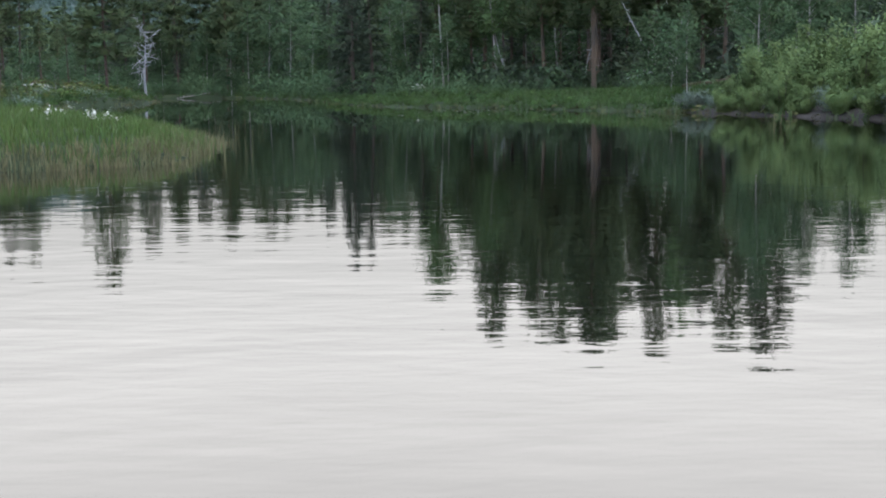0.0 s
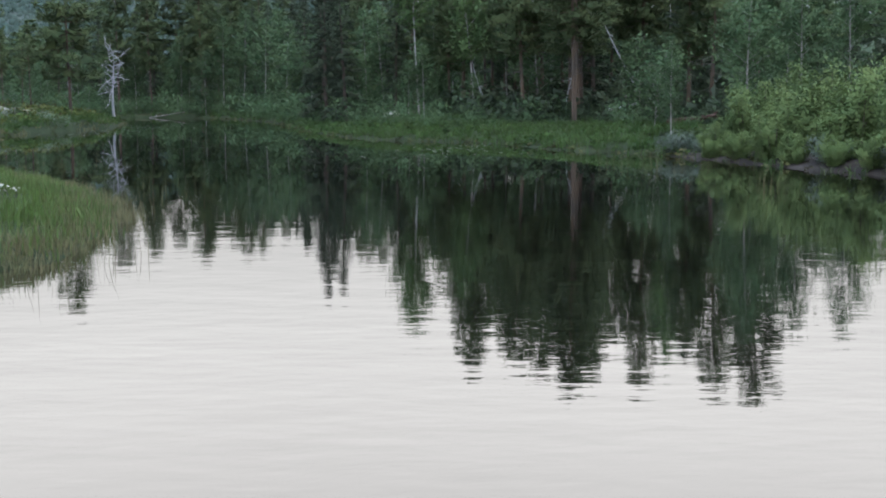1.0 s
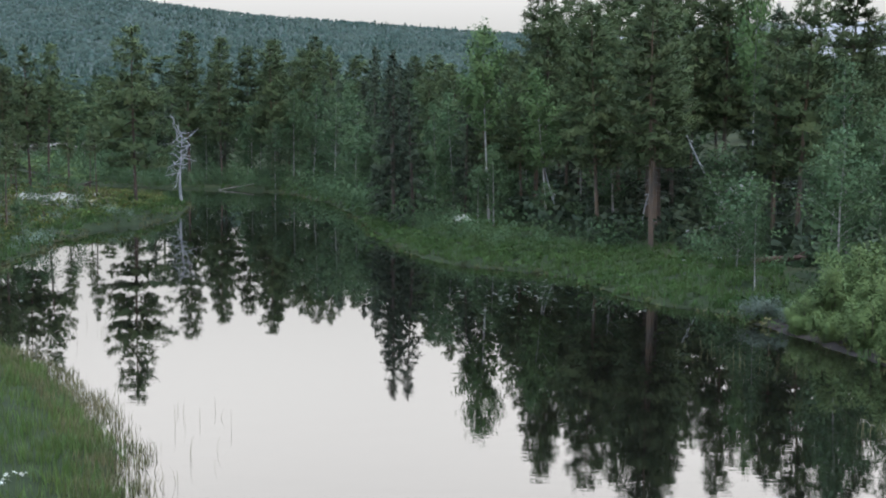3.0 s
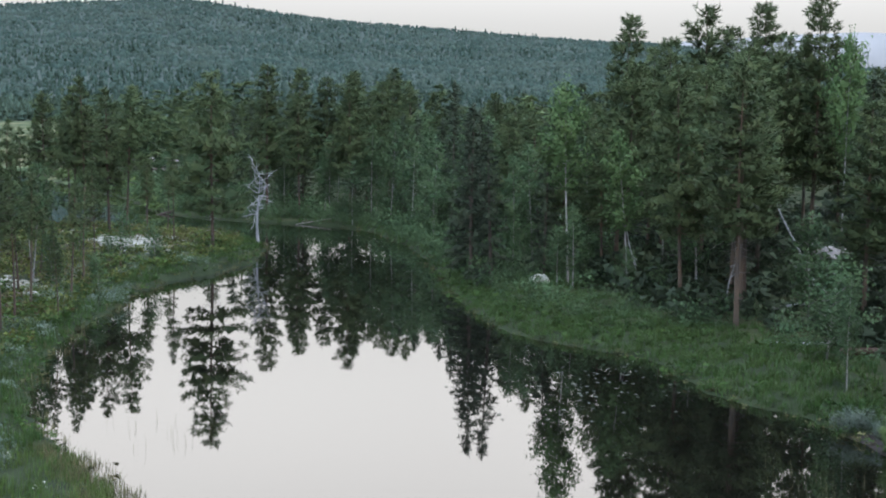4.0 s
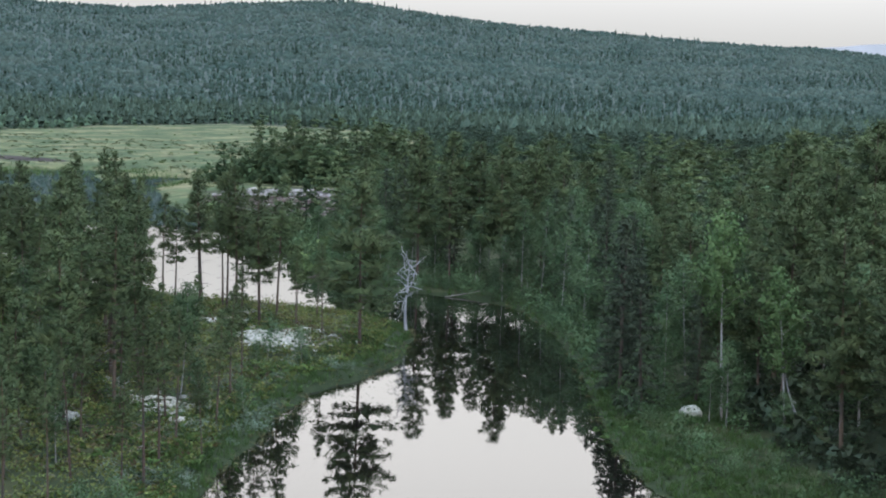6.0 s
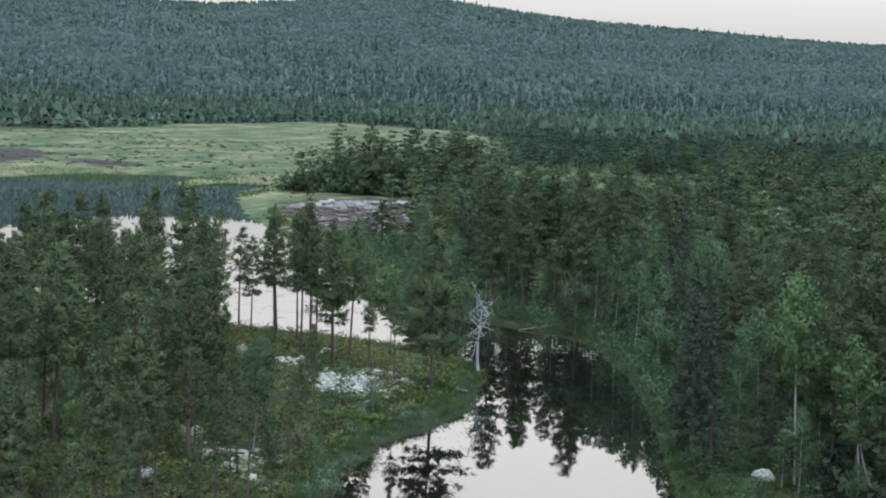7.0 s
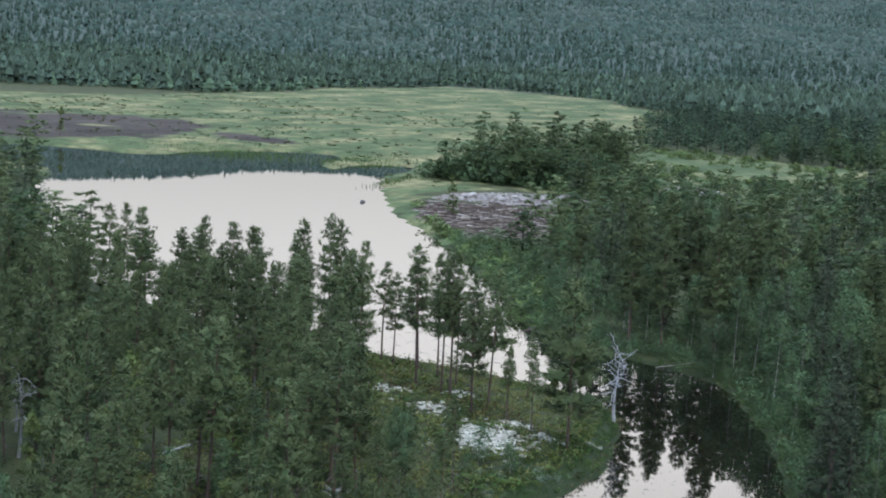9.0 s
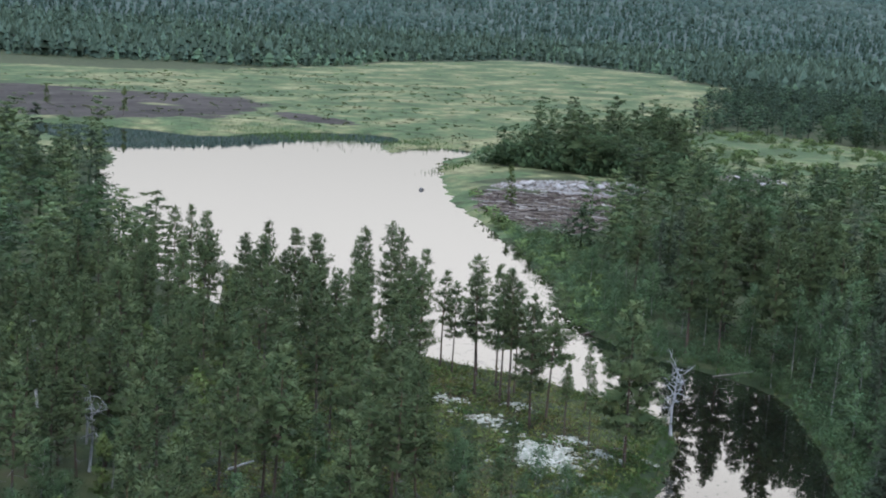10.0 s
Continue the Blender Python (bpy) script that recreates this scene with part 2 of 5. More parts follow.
def ground_material():
    """Forest floor, with grassy margins and the pale bog taken from the land cover stored on the sheet."""
    m = material("forest_floor", (0.018, 0.027, 0.013), (0.033, 0.040, 0.019), 0.35, 0.95, 0.03, 5.0, c3=(0.031, 0.028, 0.018), spec=0.1)
    t = m.node_tree
    link = t.links.new
    p = next(n for n in t.nodes if n.type == "BSDF_PRINCIPLED")
    base = p.inputs["Base Color"].links[0].from_socket
    co = next(n for n in t.nodes if n.type == "TEX_COORD")
    for key, colours, scale in (("grass", ((0.012, 0.020, 0.009), (0.021, 0.031, 0.014)), 0.9),
                                ("bog", ((0.040, 0.065, 0.029), (0.075, 0.089, 0.042)), 0.05),
                                ("peat", ((0.015, 0.014, 0.013), (0.040, 0.036, 0.033)), 0.06),
                                # fell ground is blued to match the hazed slope foliage
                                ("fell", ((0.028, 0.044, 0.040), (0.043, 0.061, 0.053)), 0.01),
                                ("bare", ((0.050, 0.042, 0.036), (0.096, 0.084, 0.073)), 0.25)):
        at = t.nodes.new("ShaderNodeAttribute")
        at.attribute_name = key
        n = t.nodes.new("ShaderNodeTexNoise")
        n.inputs["Scale"].default_value, n.inputs["Detail"].default_value = scale, 8.0
        mp = t.nodes.new("ShaderNodeMapping")
        mp.inputs["Scale"].default_value = (0.8, 0.45, 1) if key in ("bog", "peat") else (1, 1, 1)
        link(co.outputs["Object"], mp.inputs["Vector"])
        n.inputs["Roughness"].default_value = 0.68
        link(mp.outputs[0], n.inputs["Vector"])
        r = t.nodes.new("ShaderNodeValToRGB")
        r.color_ramp.elements[0].position, r.color_ramp.elements[1].position = 0.36, 0.64
        r.color_ramp.elements[0].color, r.color_ramp.elements[1].color = rgb(colours[0]), rgb(colours[1])
        if key == "bog":
            r.color_ramp.elements[0].position, r.color_ramp.elements[1].position = 0.465, 0.54
            dark = r.color_ramp.elements.new(0.40)
            dark.color = rgb((0.029, 0.049, 0.021))
            tan = r.color_ramp.elements.new(0.60)
            tan.color = rgb((0.122, 0.122, 0.065))
        link(n.outputs["Fac"], r.inputs["Fac"])
        fac = at.outputs["Fac"]
        if key != "fell":
            rag = t.nodes.new("ShaderNodeTexNoise")
            rag.inputs["Scale"].default_value, rag.inputs["Detail"].default_value = (1.3 if key == "grass" else 0.09), 6.0
            link(co.outputs["Object"], rag.inputs["Vector"])
            add = t.nodes.new("ShaderNodeMath")
            add.operation = "MULTIPLY_ADD"
            add.inputs[1].default_value = 1.1
            link(rag.outputs["Fac"], add.inputs[0])
            link(fac, add.inputs[2])
            cut = t.nodes.new("ShaderNodeMapRange")
            cut.inputs["From Min"].default_value, cut.inputs["From Max"].default_value = 0.98, 1.12
            link(add.outputs[0], cut.inputs["Value"])
            fac = cut.outputs["Result"]
        colour = r.outputs["Color"]
        if key in ("bog", "peat", "bare"):
            tuft = t.nodes.new("ShaderNodeTexNoise")
            tuft.inputs["Scale"].default_value, tuft.inputs["Detail"].default_value = 0.22, 7.0
            tuft.inputs["Roughness"].default_value = 0.75
            link(co.outputs["Object"], tuft.inputs["Vector"])
            tv = t.nodes.new("ShaderNodeMapRange")
            tv.inputs["From Min"].default_value, tv.inputs["From Max"].default_value = 0.35, 0.62
            tv.inputs["To Min"].default_value, tv.inputs["To Max"].default_value = 0.45, 1.25
            link(tuft.outputs["Fac"], tv.inputs["Value"])
            th = t.nodes.new("ShaderNodeHueSaturation")
            link(colour, th.inputs["Color"])
            link(tv.outputs["Result"], th.inputs["Value"])
            colour = th.outputs["Color"]
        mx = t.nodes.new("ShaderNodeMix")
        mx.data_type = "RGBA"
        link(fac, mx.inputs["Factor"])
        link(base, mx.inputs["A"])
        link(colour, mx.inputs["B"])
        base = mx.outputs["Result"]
    link(base, p.inputs["Base Color"])
    return m


M_GROUND = ground_material()

# ------------------------------------------------------------------ the lie of the land
# shoreline, anticlockwise seen from above with the water inside
LEFT_BANK = [(-30, -60), (-8, -10), (-10, 4), (-9.5, 12), (-8.2, 18), (-6.2, 22.6), (-3.7, 24.6), (-3.0, 27.4), (-4.0, 31), (-5.5, 36), (-7.9, 41),
             (-11, 45.5), (-14, 49.5), (-17.6, 54.5), (-19.5, 59), (-21.5, 64.5), (-23, 69), (-24, 75), (-25, 82), (-26.2, 89), (-26.4, 94.5),
             (-24.8, 98.5), (-24.2, 103), (-24.6, 108), (-25.6, 113), (-26.8, 118), (-28.8, 122.3)]
LAKE_WEST = [(-31.5, 125), (-36.7, 126.5), (-43.6, 128.7), (-50.3, 129), (-56.3, 129.5), (-68, 131.5), (-78, 132), (-95, 138), (-118, 153),
             (-142, 176), (-163, 198), (-181, 219), (-187, 231), (-200, 250), (-225, 262), (-262, 280), (-268, 296), (-245, 304), (-213, 302),
             (-217, 327), (-204, 352), (-188, 358), (-176, 338), (-174, 320), (-160, 309), (-167, 328), (-161, 341), (-150, 337)]
EAST_BANK = [(-147, 309), (-138, 288), (-122, 260), (-105, 231), (-95, 222), (-84.5, 207), (-75.4, 198), (-71.4, 188.5), (-65, 180),
             (-55, 162.6), (-48, 151), (-43, 148), (-36.6, 144), (-31.5, 142.8), (-25.5, 140.5), (-21, 136), (-16.8, 126), (-14, 119),
             (-10.8, 107.5), (-7, 91.5), (-5.5, 86), (-3.5, 79.5), (-1, 75.8), (2.1, 73.7), (5.2, 70.8), (5.8, 67.5), (6.9, 64), (8.5, 62),
             (10.5, 60.5), (11.5, 56.5), (12.8, 53), (14.5, 48.5), (16.3, 44), (19, 35), (24, 20), (30, 0), (36, -30), (20, -60)]


def smooth_ring(pts, rounds=2):
    p = np.array(pts, float)
    for _ in range(rounds):
        q = np.roll(p, -1, axis=0)
        p = np.stack((0.75 * p + 0.25 * q, 0.25 * p + 0.75 * q), 1).reshape(-1, 2)
    return p


SHORE = smooth_ring(LEFT_BANK + LAKE_WEST + EAST_BANK)


def inside(ring, x, y):
    x, y = np.asarray(x, float), np.asarray(y, float)
    res = np.zeros(x.shape, bool)
    a, b = np.asarray(ring, float), np.roll(np.asarray(ring, float), -1, axis=0)
    for (x0, y0), (x1, y1) in zip(a, b):
        if y0 == y1:
            continue
        res ^= ((y0 > y) != (y1 > y)) & (x < (x1 - x0) * (y - y0) / (y1 - y0) + x0)
    return res


def shore_distance(x, y):
    """Metres from the waterline, positive on land."""
    x, y = np.asarray(x, float), np.asarray(y, float)
    best = np.full(x.shape, 1e9)
    a, b = SHORE, np.roll(SHORE, -1, axis=0)
    for (x0, y0), (x1, y1) in zip(a, b):
        dx, dy = x1 - x0, y1 - y0
        s = np.clip(((x - x0) * dx + (y - y0) * dy) / (dx * dx + dy * dy + 1e-12), 0, 1)
        best = np.minimum(best, (x - x0 - s * dx) ** 2 + (y - y0 - s * dy) ** 2)
    d = np.where(inside(SHORE, x, y), -1.0, 1.0) * np.sqrt(best)
    near = 1 - sstep(130, 170, y)
    return d + near * (0.28 * wave(x, y, 0.9, 5) + 0.16 * wave(x, y, 2.3, 1)) + (1 - near) * 0.8 * wave(x, y, 0.22, 3)


def sstep(a, b, v):
    s = np.clip((v - a) / (b - a), 0, 1)
    return s * s * (3 - 2 * s)


def wave(x, y, k, seed=0):
    """A cheap smooth unevenness between -1 and 1."""
    return (np.sin(k * x + 1.3 + seed) * np.cos(0.83 * k * y - 0.7 * seed) + np.sin(0.47 * k * (x + 1.7 * y) + 2.1 * seed) + np.sin(1.61 * k * (0.8 * x - y) + seed)) / 3


def bearing(x, y):
    return np.degrees(np.arctan2(x - 2.7, y - 12.0)), np.hypot(x - 2.7, y - 12.0)


RIDGE = [(-60, 5.0), (-40, 4.8), (-36, 4.55), (-32, 4.1), (-28, 4.05), (-24, 4.4), (-19.2, 4.80), (-16, 4.42), (-12.5, 4.02), (-8, 3.72), (-4, 3.42), (0, 3.24), (2.8, 2.95), (5.4, 2.65), (9, 2.2), (14, 1.7), (25, 1.3), (60, 1.0)]
FARRIDGE = [(-60, 1.0), (-12, 2.2), (-3, 3.1), (1.6, 3.46), (5.4, 3.74), (9, 3.9), (14, 3.9), (25, 3.0), (60, 2.0)]


def height(x, y):
    x, y = np.asarray(x, float), np.asarray(y, float)
    d = shore_distance(x, y)
    az, dist = bearing(x, y)
    land = 0.22 * (1 - np.exp(-np.maximum(d, 0) / 0.8)) + 1.3 * (1 - np.exp(-np.maximum(d, 0) / 14))
    land = land + 0.22 * wave(x, y, 0.55) * sstep(1, 5, d) + 0.17 * wave(x, y, 1.7, 2) * sstep(0.6, 3, d)
    # the knoll on the peninsula and the rising wood on the east side
    land = land + 0.7 * np.exp(-((x + 36) ** 2 + (y - 104) ** 2) / 160.0)
    land = land + 5.0 * sstep(10, 60, d) * sstep(-15, 40, x) * sstep(60, 100, y)
    land = land + 6.0 * sstep(600, 1300, dist)
    el = np.interp(az, [r[0] for r in RIDGE], [r[1] for r in RIDGE])
    top = 2800 * np.tan(np.radians(el)) + 22
    s = np.clip((dist - 1150) / 1650, 0, 1)
    rise = np.where(dist < 2800, 0.35 * s + 0.65 * s * s, 1 - 0.6 * sstep(2800, 3600, dist))
    land = land + (top - 7) * np.where(dist > 1150, rise, 0) * (1 + 0.02 * wave(x, y, 0.006))
    bed = -np.minimum(0.35 * np.maximum(-d, 0), 1.5)
    return np.where(d > 0, land, bed)


BROWN = [(-111, 254), (-100, 233), (-89, 220), (-81, 211), (-72, 214), (-74, 238), (-82, 264), (-92, 260)]
LOWSHORE = [(-142, 292), (-112, 240), (-86, 206), (-74, 204), (-68, 215), (-72, 238), (-80, 264), (-84, 300), (-100, 300)]
GRAVEL = [(-112, 262), (-94, 260), (-83, 264), (-82, 280), (-88, 291), (-100, 286), (-112, 275)]
STONES = [(-80, 330), (-74, 342), (-66, 325), (-62, 307), (-68, 298), (-76, 310)]
GLADE = [(-98, 352), (-86, 320), (-70, 294), (-52, 296), (-40, 320), (-28, 385), (-60, 350)]
CLEARING = [(-100, 350), (-60, 340), (-30, 380), (-34, 450), (-120, 490), (-125, 440)]
NORTHMEADOW = [(-150, 300), (-128, 262), (-112, 256), (-118, 276), (-104, 286), (-86, 292), (-92, 297), (-126, 302)]
PEATBANK = [(-410, 330), (-380, 400), (-335, 415), (-307, 441), (-268, 409), (-253, 379), (-241, 340), (-250, 337), (-259, 315), (-268, 302), (-300, 296)]
POOL = [(-254, 390), (-239, 386), (-222, 382), (-208, 370), (-217, 360), (-233, 366)]
COPSE = [(-132, 304), (-92, 297), (-82, 312), (-96, 352), (-132, 356)]


def east_side(x, y):
    return x > np.interp(y, [0, 60, 90, 120, 130, 146, 160, 175, 250], [-1, -6, -14, -20, -26, -46, -54, -62, -110])


def low_cap(x, y):
    """The wood stands back and low behind the narrows."""
    x, y = np.asarray(x, float), np.asarray(y, float)
    here = (x > -112) & (x < -36) & (y > 140) & (y < 246) & east_side(x, y)
    return np.where(here, 1.0 + 0.9 * np.maximum(shore_distance(x, y), 0), 99.0)


def bog_cover(x, y):
    az, dist = bearing(x, y)
    far = np.interp(az, [-60, -40, -34, -30, -27, -24, -20, -17, -14.5], [700, 760, 820, 930, 1060, 1180, 1120, 1020, 900])
    near = np.where((x < -128) | (az < -24), 280, np.interp(az, [-24, -20, -16, -14], [430, 440, 560, 860]))
    m = sstep(0, 40, dist - near) * sstep(0, 70, far + 45 * wave(x, y, 0.02, 3) - dist) * sstep(0, 1.5, -14.2 + 1.6 * wave(dist, dist, 0.021, 2) - az)
    return m


def forest_floor_ok(x, y):
    """Where high trees stand close together."""
    ok = bog_cover(x, y) < 0.25
    for ring in (BROWN, GRAVEL, STONES, GLADE, CLEARING, NORTHMEADOW, PEATBANK):
        ok &= ~inside(ring, x, y)
    return ok


# ------------------------------------------------------------------ meshes
def mesh_object(name, verts, faces, mat, parent=None, label="", smooth=False, normals=None):
    me = bpy.data.meshes.new(name)
    me.from_pydata(np.asarray(verts, float).tolist(), [], faces if isinstance(faces, list) else np.asarray(faces).tolist())
    if smooth:
        me.polygons.foreach_set("use_smooth", np.ones(len(me.polygons), bool))
    if normals is not None:
        me.normals_split_custom_set_from_vertices(normals)
    me.materials.append(mat)
    ob = new(name, me)
    if parent:
        ob.parent = parent
    if label:
        ob["label"] = label
    return ob


def spaced(lo, hi, parts):
    """Grid lines whose spacing changes from stretch to stretch: parts are (end, step)."""
    v, out = lo, [lo]
    for end, step in parts:
        n = max(1, round((end - v) / step))
        out += [v + (end - v) * (i + 1) / n for i in range(n)]
        v = end
    return np.array(out)


def build_ground():
    gx = spaced(-4200, 4200, [(-2000, 110), (-700, 50), (-460, 16), (-100, 5), (-46, 1.8), (24, 0.9), (60, 3), (200, 14), (700, 50), (4200, 175)])
    gy = spaced(-900, 4700, [(-100, 160), (0, 8), (145, 1.0), (240, 3), (480, 5), (900, 20), (1500, 40), (3200, 70), (4700, 120)])
    x, y = np.meshgrid(gx, gy)
    z = height(x, y)
    nx, ny = len(gx), len(gy)
    verts = np.stack((x, y, z), -1).reshape(-1, 3)
    i = (np.arange(ny - 1)[:, None] * nx + np.arange(nx - 1)[None, :]).ravel()
    faces = np.stack((i, i + 1, i + nx + 1, i + nx), 1)
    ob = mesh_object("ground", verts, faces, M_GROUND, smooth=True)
    d = shore_distance(x, y)
    az, dist = bearing(x, y)
    reach = np.where(east_side(x, y), np.interp(y, [50, 80, 95, 110, 150], [7.0, 5.0, 1.8, 1.0, 0.8]), np.interp(y, [55, 75, 125], [9.0, 5.0, 3.0])) + 1.2 * wave(x, y, 0.2, 4)
    cover = {"grass": (1 - sstep(reach * 0.6, reach * 1.3, d)) * (dist < 350),
             "bog": np.maximum.reduce([bog_cover(x, y), inside(CLEARING, x, y) * 0.8, inside(GLADE, x, y) * 0.7, inside(LOWSHORE, x, y) * (d < 9) * 0.9, inside(NORTHMEADOW, x, y) * 0.6]),
             "peat": np.maximum((x > 11.3) * sstep(41, 44, y) * (1 - sstep(56, 59, y)) * (1 - sstep(0.6, 2.4, d)) * (d > -3), np.maximum(inside(PEATBANK, x, y), inside(POOL, x, y)) * np.clip(1.05 + 0.6 * wave(x, y, 0.055, 1) + 0.5 * wave(x, y, 0.16, 2), 0, 1)),
             # fell colour fades in with distance, from 900 m to 1400 m
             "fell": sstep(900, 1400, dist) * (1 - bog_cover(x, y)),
             "bare": np.maximum(inside(BROWN, x, y), np.maximum(inside(GRAVEL, x, y), inside(STONES, x, y))) * 1.0}
    for key, v in cover.items():
        a = ob.data.attributes.new(key, "FLOAT", "POINT")
        a.data.foreach_set("value", np.asarray(v, float).ravel())
    tagged(ob, "mossy forest floor, bog and fell slopes round a lake", "ground", kind="structure")
    return ob


ground = build_ground()


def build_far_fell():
    """The fell on the skyline, far behind all else; its paleness is haze put into the colour."""
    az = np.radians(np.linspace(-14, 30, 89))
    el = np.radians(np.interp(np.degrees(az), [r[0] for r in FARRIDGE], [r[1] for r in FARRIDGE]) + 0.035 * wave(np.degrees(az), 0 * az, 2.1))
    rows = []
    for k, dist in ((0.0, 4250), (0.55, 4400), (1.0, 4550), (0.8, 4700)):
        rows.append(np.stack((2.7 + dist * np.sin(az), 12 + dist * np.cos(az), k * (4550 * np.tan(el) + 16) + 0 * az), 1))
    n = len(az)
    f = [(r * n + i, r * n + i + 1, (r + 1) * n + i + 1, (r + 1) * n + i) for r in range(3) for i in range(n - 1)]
    ob = mesh_object("backdrop", np.concatenate(rows), f, M_HAZYFELL, smooth=True)
    return tagged(ob, "fell far on the skyline, coloured pale blue-grey for haze", "fell", kind="structure")


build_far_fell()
water = mesh_object("water", [(-330, -80, 0), (60, -80, 0), (60, 400, 0), (-330, 400, 0)], [(0, 1, 2, 3)], M_WATER)
tagged(water, "still dark lake water mirroring a pale sky", "water", kind="structure")


# ------------------------------------------------------------------ trees
def outward(v, f, share=0.6, heart=None):
    """Turn loose leaves so that they face out of their crown and clump; gives the faces and a soft normal for every corner."""
    z0, z1 = v[:, 2].min(), v[:, 2].max()
    c = v.mean(0)
    n = np.zeros_like(v)
    wide = max(0.3, float(np.abs(v[:, :2] - c[:2]).mean()))
    f = list(f)
    q = np.array([face[:3] for face in f])
    p = v[q]
    m = p.mean(1)
    o = np.stack(((m[:, 0] - c[0]) / wide, (m[:, 1] - c[1]) / wide, 0.45 + 1.1 * (m[:, 2] - c[2]) / (z1 - z0 + 1e-6)), 1)
    o /= np.linalg.norm(o, axis=1, keepdims=True) + 1e-9
    if heart is not None:
        h = m - heart[q[:, 0]]
        o = o + 0.8 * h / (np.linalg.norm(h, axis=1, keepdims=True) + 1e-9)
        o /= np.linalg.norm(o, axis=1, keepdims=True) + 1e-9
    g = np.cross(p[:, 1] - p[:, 0], p[:, 2] - p[:, 0])
    g /= np.linalg.norm(g, axis=1, keepdims=True) + 1e-12
    turned = (g * o).sum(1) < 0
    g[turned] *= -1
    s = share * o + (1 - share) * g
    s /= np.linalg.norm(s, axis=1, keepdims=True) + 1e-9
    n[q] = s[:, None]
    last = np.array([face[-1] for face in f])
    n[last] = s
    done = [tuple(reversed(face)) if t else tuple(face) for face, t in zip(f, turned.tolist())]
    return done, n


class Soup:
    """Triangles and quads gathered for one mesh."""

    def __init__(self):
        self.v, self.f, self.n, self.heart = [], [], 0, []

    def add(self, verts, faces):
        verts = np.asarray(verts, float).reshape(-1, 3)
        self.v.append(verts)
        self.heart.append(verts * (0.0, 0.0, 1.0))
        self.f += [tuple(int(i) + self.n for i in f) for f in faces]
        self.n += len(verts)

    def tube(self, pts, radii, sides=6, cap=True):
        pts = np.asarray(pts, float)
        k = len(pts)
        rings = []
        for i in range(k):
            d = pts[min(i + 1, k - 1)] - pts[max(i - 1, 0)]
            d = d / (np.linalg.norm(d) + 1e-9)
            ref = np.array((1.0, 0, 0)) if abs(d[0]) < 0.8 else np.array((0, 1.0, 0))
            u = np.cross(d, ref)
            u /= np.linalg.norm(u) + 1e-9
            w = np.cross(d, u)
            a = np.arange(sides) * 2 * math.pi / sides
            rings.append(pts[i] + radii[i] * (np.cos(a)[:, None] * u + np.sin(a)[:, None] * w))
        faces = [(i * sides + j, i * sides + (j + 1) % sides, (i + 1) * sides + (j + 1) % sides, (i + 1) * sides + j) for i in range(k - 1) for j in range(sides)]
        if cap:
            faces.append(tuple((k - 1) * sides + j for j in range(sides)))
        self.add(np.concatenate(rings), faces)

    def sprays(self, rng, at, way, n, length, width, spread=0.7, under=0.25):
        """n slim triangles from every place of at, fanned about way."""
        self.heart.append(np.repeat(np.asarray(at, float) - (0, 0, under), 3 * n, 0))
        at, way = np.repeat(np.asarray(at, float), n, 0), np.repeat(np.asarray(way, float), n, 0)
        m = len(at)
        d = way + spread * rng.normal(size=(m, 3))
        d /= np.linalg.norm(d, axis=1)[:, None] + 1e-9
        side = np.cross(d, rng.normal(size=(m, 3)))
        side /= np.linalg.norm(side, axis=1)[:, None] + 1e-9
        ln = length * rng.uniform(0.6, 1.3, (m, 1))
        at = at + 0.25 * length * rng.normal(size=(m, 3))
        tri = np.stack((at + side * width, at + d * ln, at - side * width - d * ln * 0.15), 1)
        self.v.append(tri.reshape(-1, 3))
        self.f += (np.arange(m * 3).reshape(-1, 3) + self.n).tolist()
        self.n += m * 3

    def leaves(self, rng, at, n, size, scatter, flat=0.5, heart=None):
        """n small leaves about every place of at, facing away from heart, the middle of their clump."""
        heart = np.asarray(at, float) if heart is None else np.broadcast_to(heart, (len(at), 3))
        self.heart.append(np.repeat(heart - (0, 0, 0.1), 3 * n, 0))
        at = np.repeat(np.asarray(at, float), n, 0)
        m = len(at)
        at = at + scatter * rng.normal(size=(m, 3))
        nrm = rng.normal(size=(m, 3)) * (1, 1, 1) + (0, 0, flat)
        nrm /= np.linalg.norm(nrm, axis=1)[:, None]
        u = np.cross(nrm, rng.normal(size=(m, 3)))
        u /= np.linalg.norm(u, axis=1)[:, None] + 1e-9
        w = np.cross(nrm, u)
        s = size * rng.uniform(0.6, 1.35, (m, 1))
        tri = np.stack((at - u * s, at + w * s * 0.75 + u * s * 0.3, at + u * s * 0.9 - w * s * 0.55), 1)
        self.v.append(tri.reshape(-1, 3))
        self.f += (np.arange(m * 3).reshape(-1, 3) + self.n).tolist()
        self.n += m * 3

    def arrays(self):
        return np.concatenate(self.v), self.f

    def crown(self, share=0.85):
        """Vertices, turned faces and soft normals, to be repeated in a wood."""
        v, f = self.arrays()
        f, n = outward(v, f, share, np.concatenate(self.heart))
        return v, f, n

    def data(self, name, mat, puffy=0.0):
        me = bpy.data.meshes.new(name)
        v, f = self.arrays()
        if puffy:
            f, n = outward(v, f, puffy, np.concatenate(self.heart))
        me.from_pydata(v.tolist(), [], f)
        if puffy:
            me.polygons.foreach_set("use_smooth", np.ones(len(me.polygons), bool))
            me.normals_split_custom_set_from_vertices(n)
        me.materials.append(mat)
        return me


def trunk_line(rng, h, bend=0.15, k=8):
    s = np.linspace(0, 1, k)
    a, b = rng.normal(size=2) * bend, rng.normal(size=2) * bend
    return np.stack((a[0] * np.sin(s * 2.4) + b[0] * s * s, a[1] * np.sin(s * 2.1) + b[1] * s * s, h * s), 1)


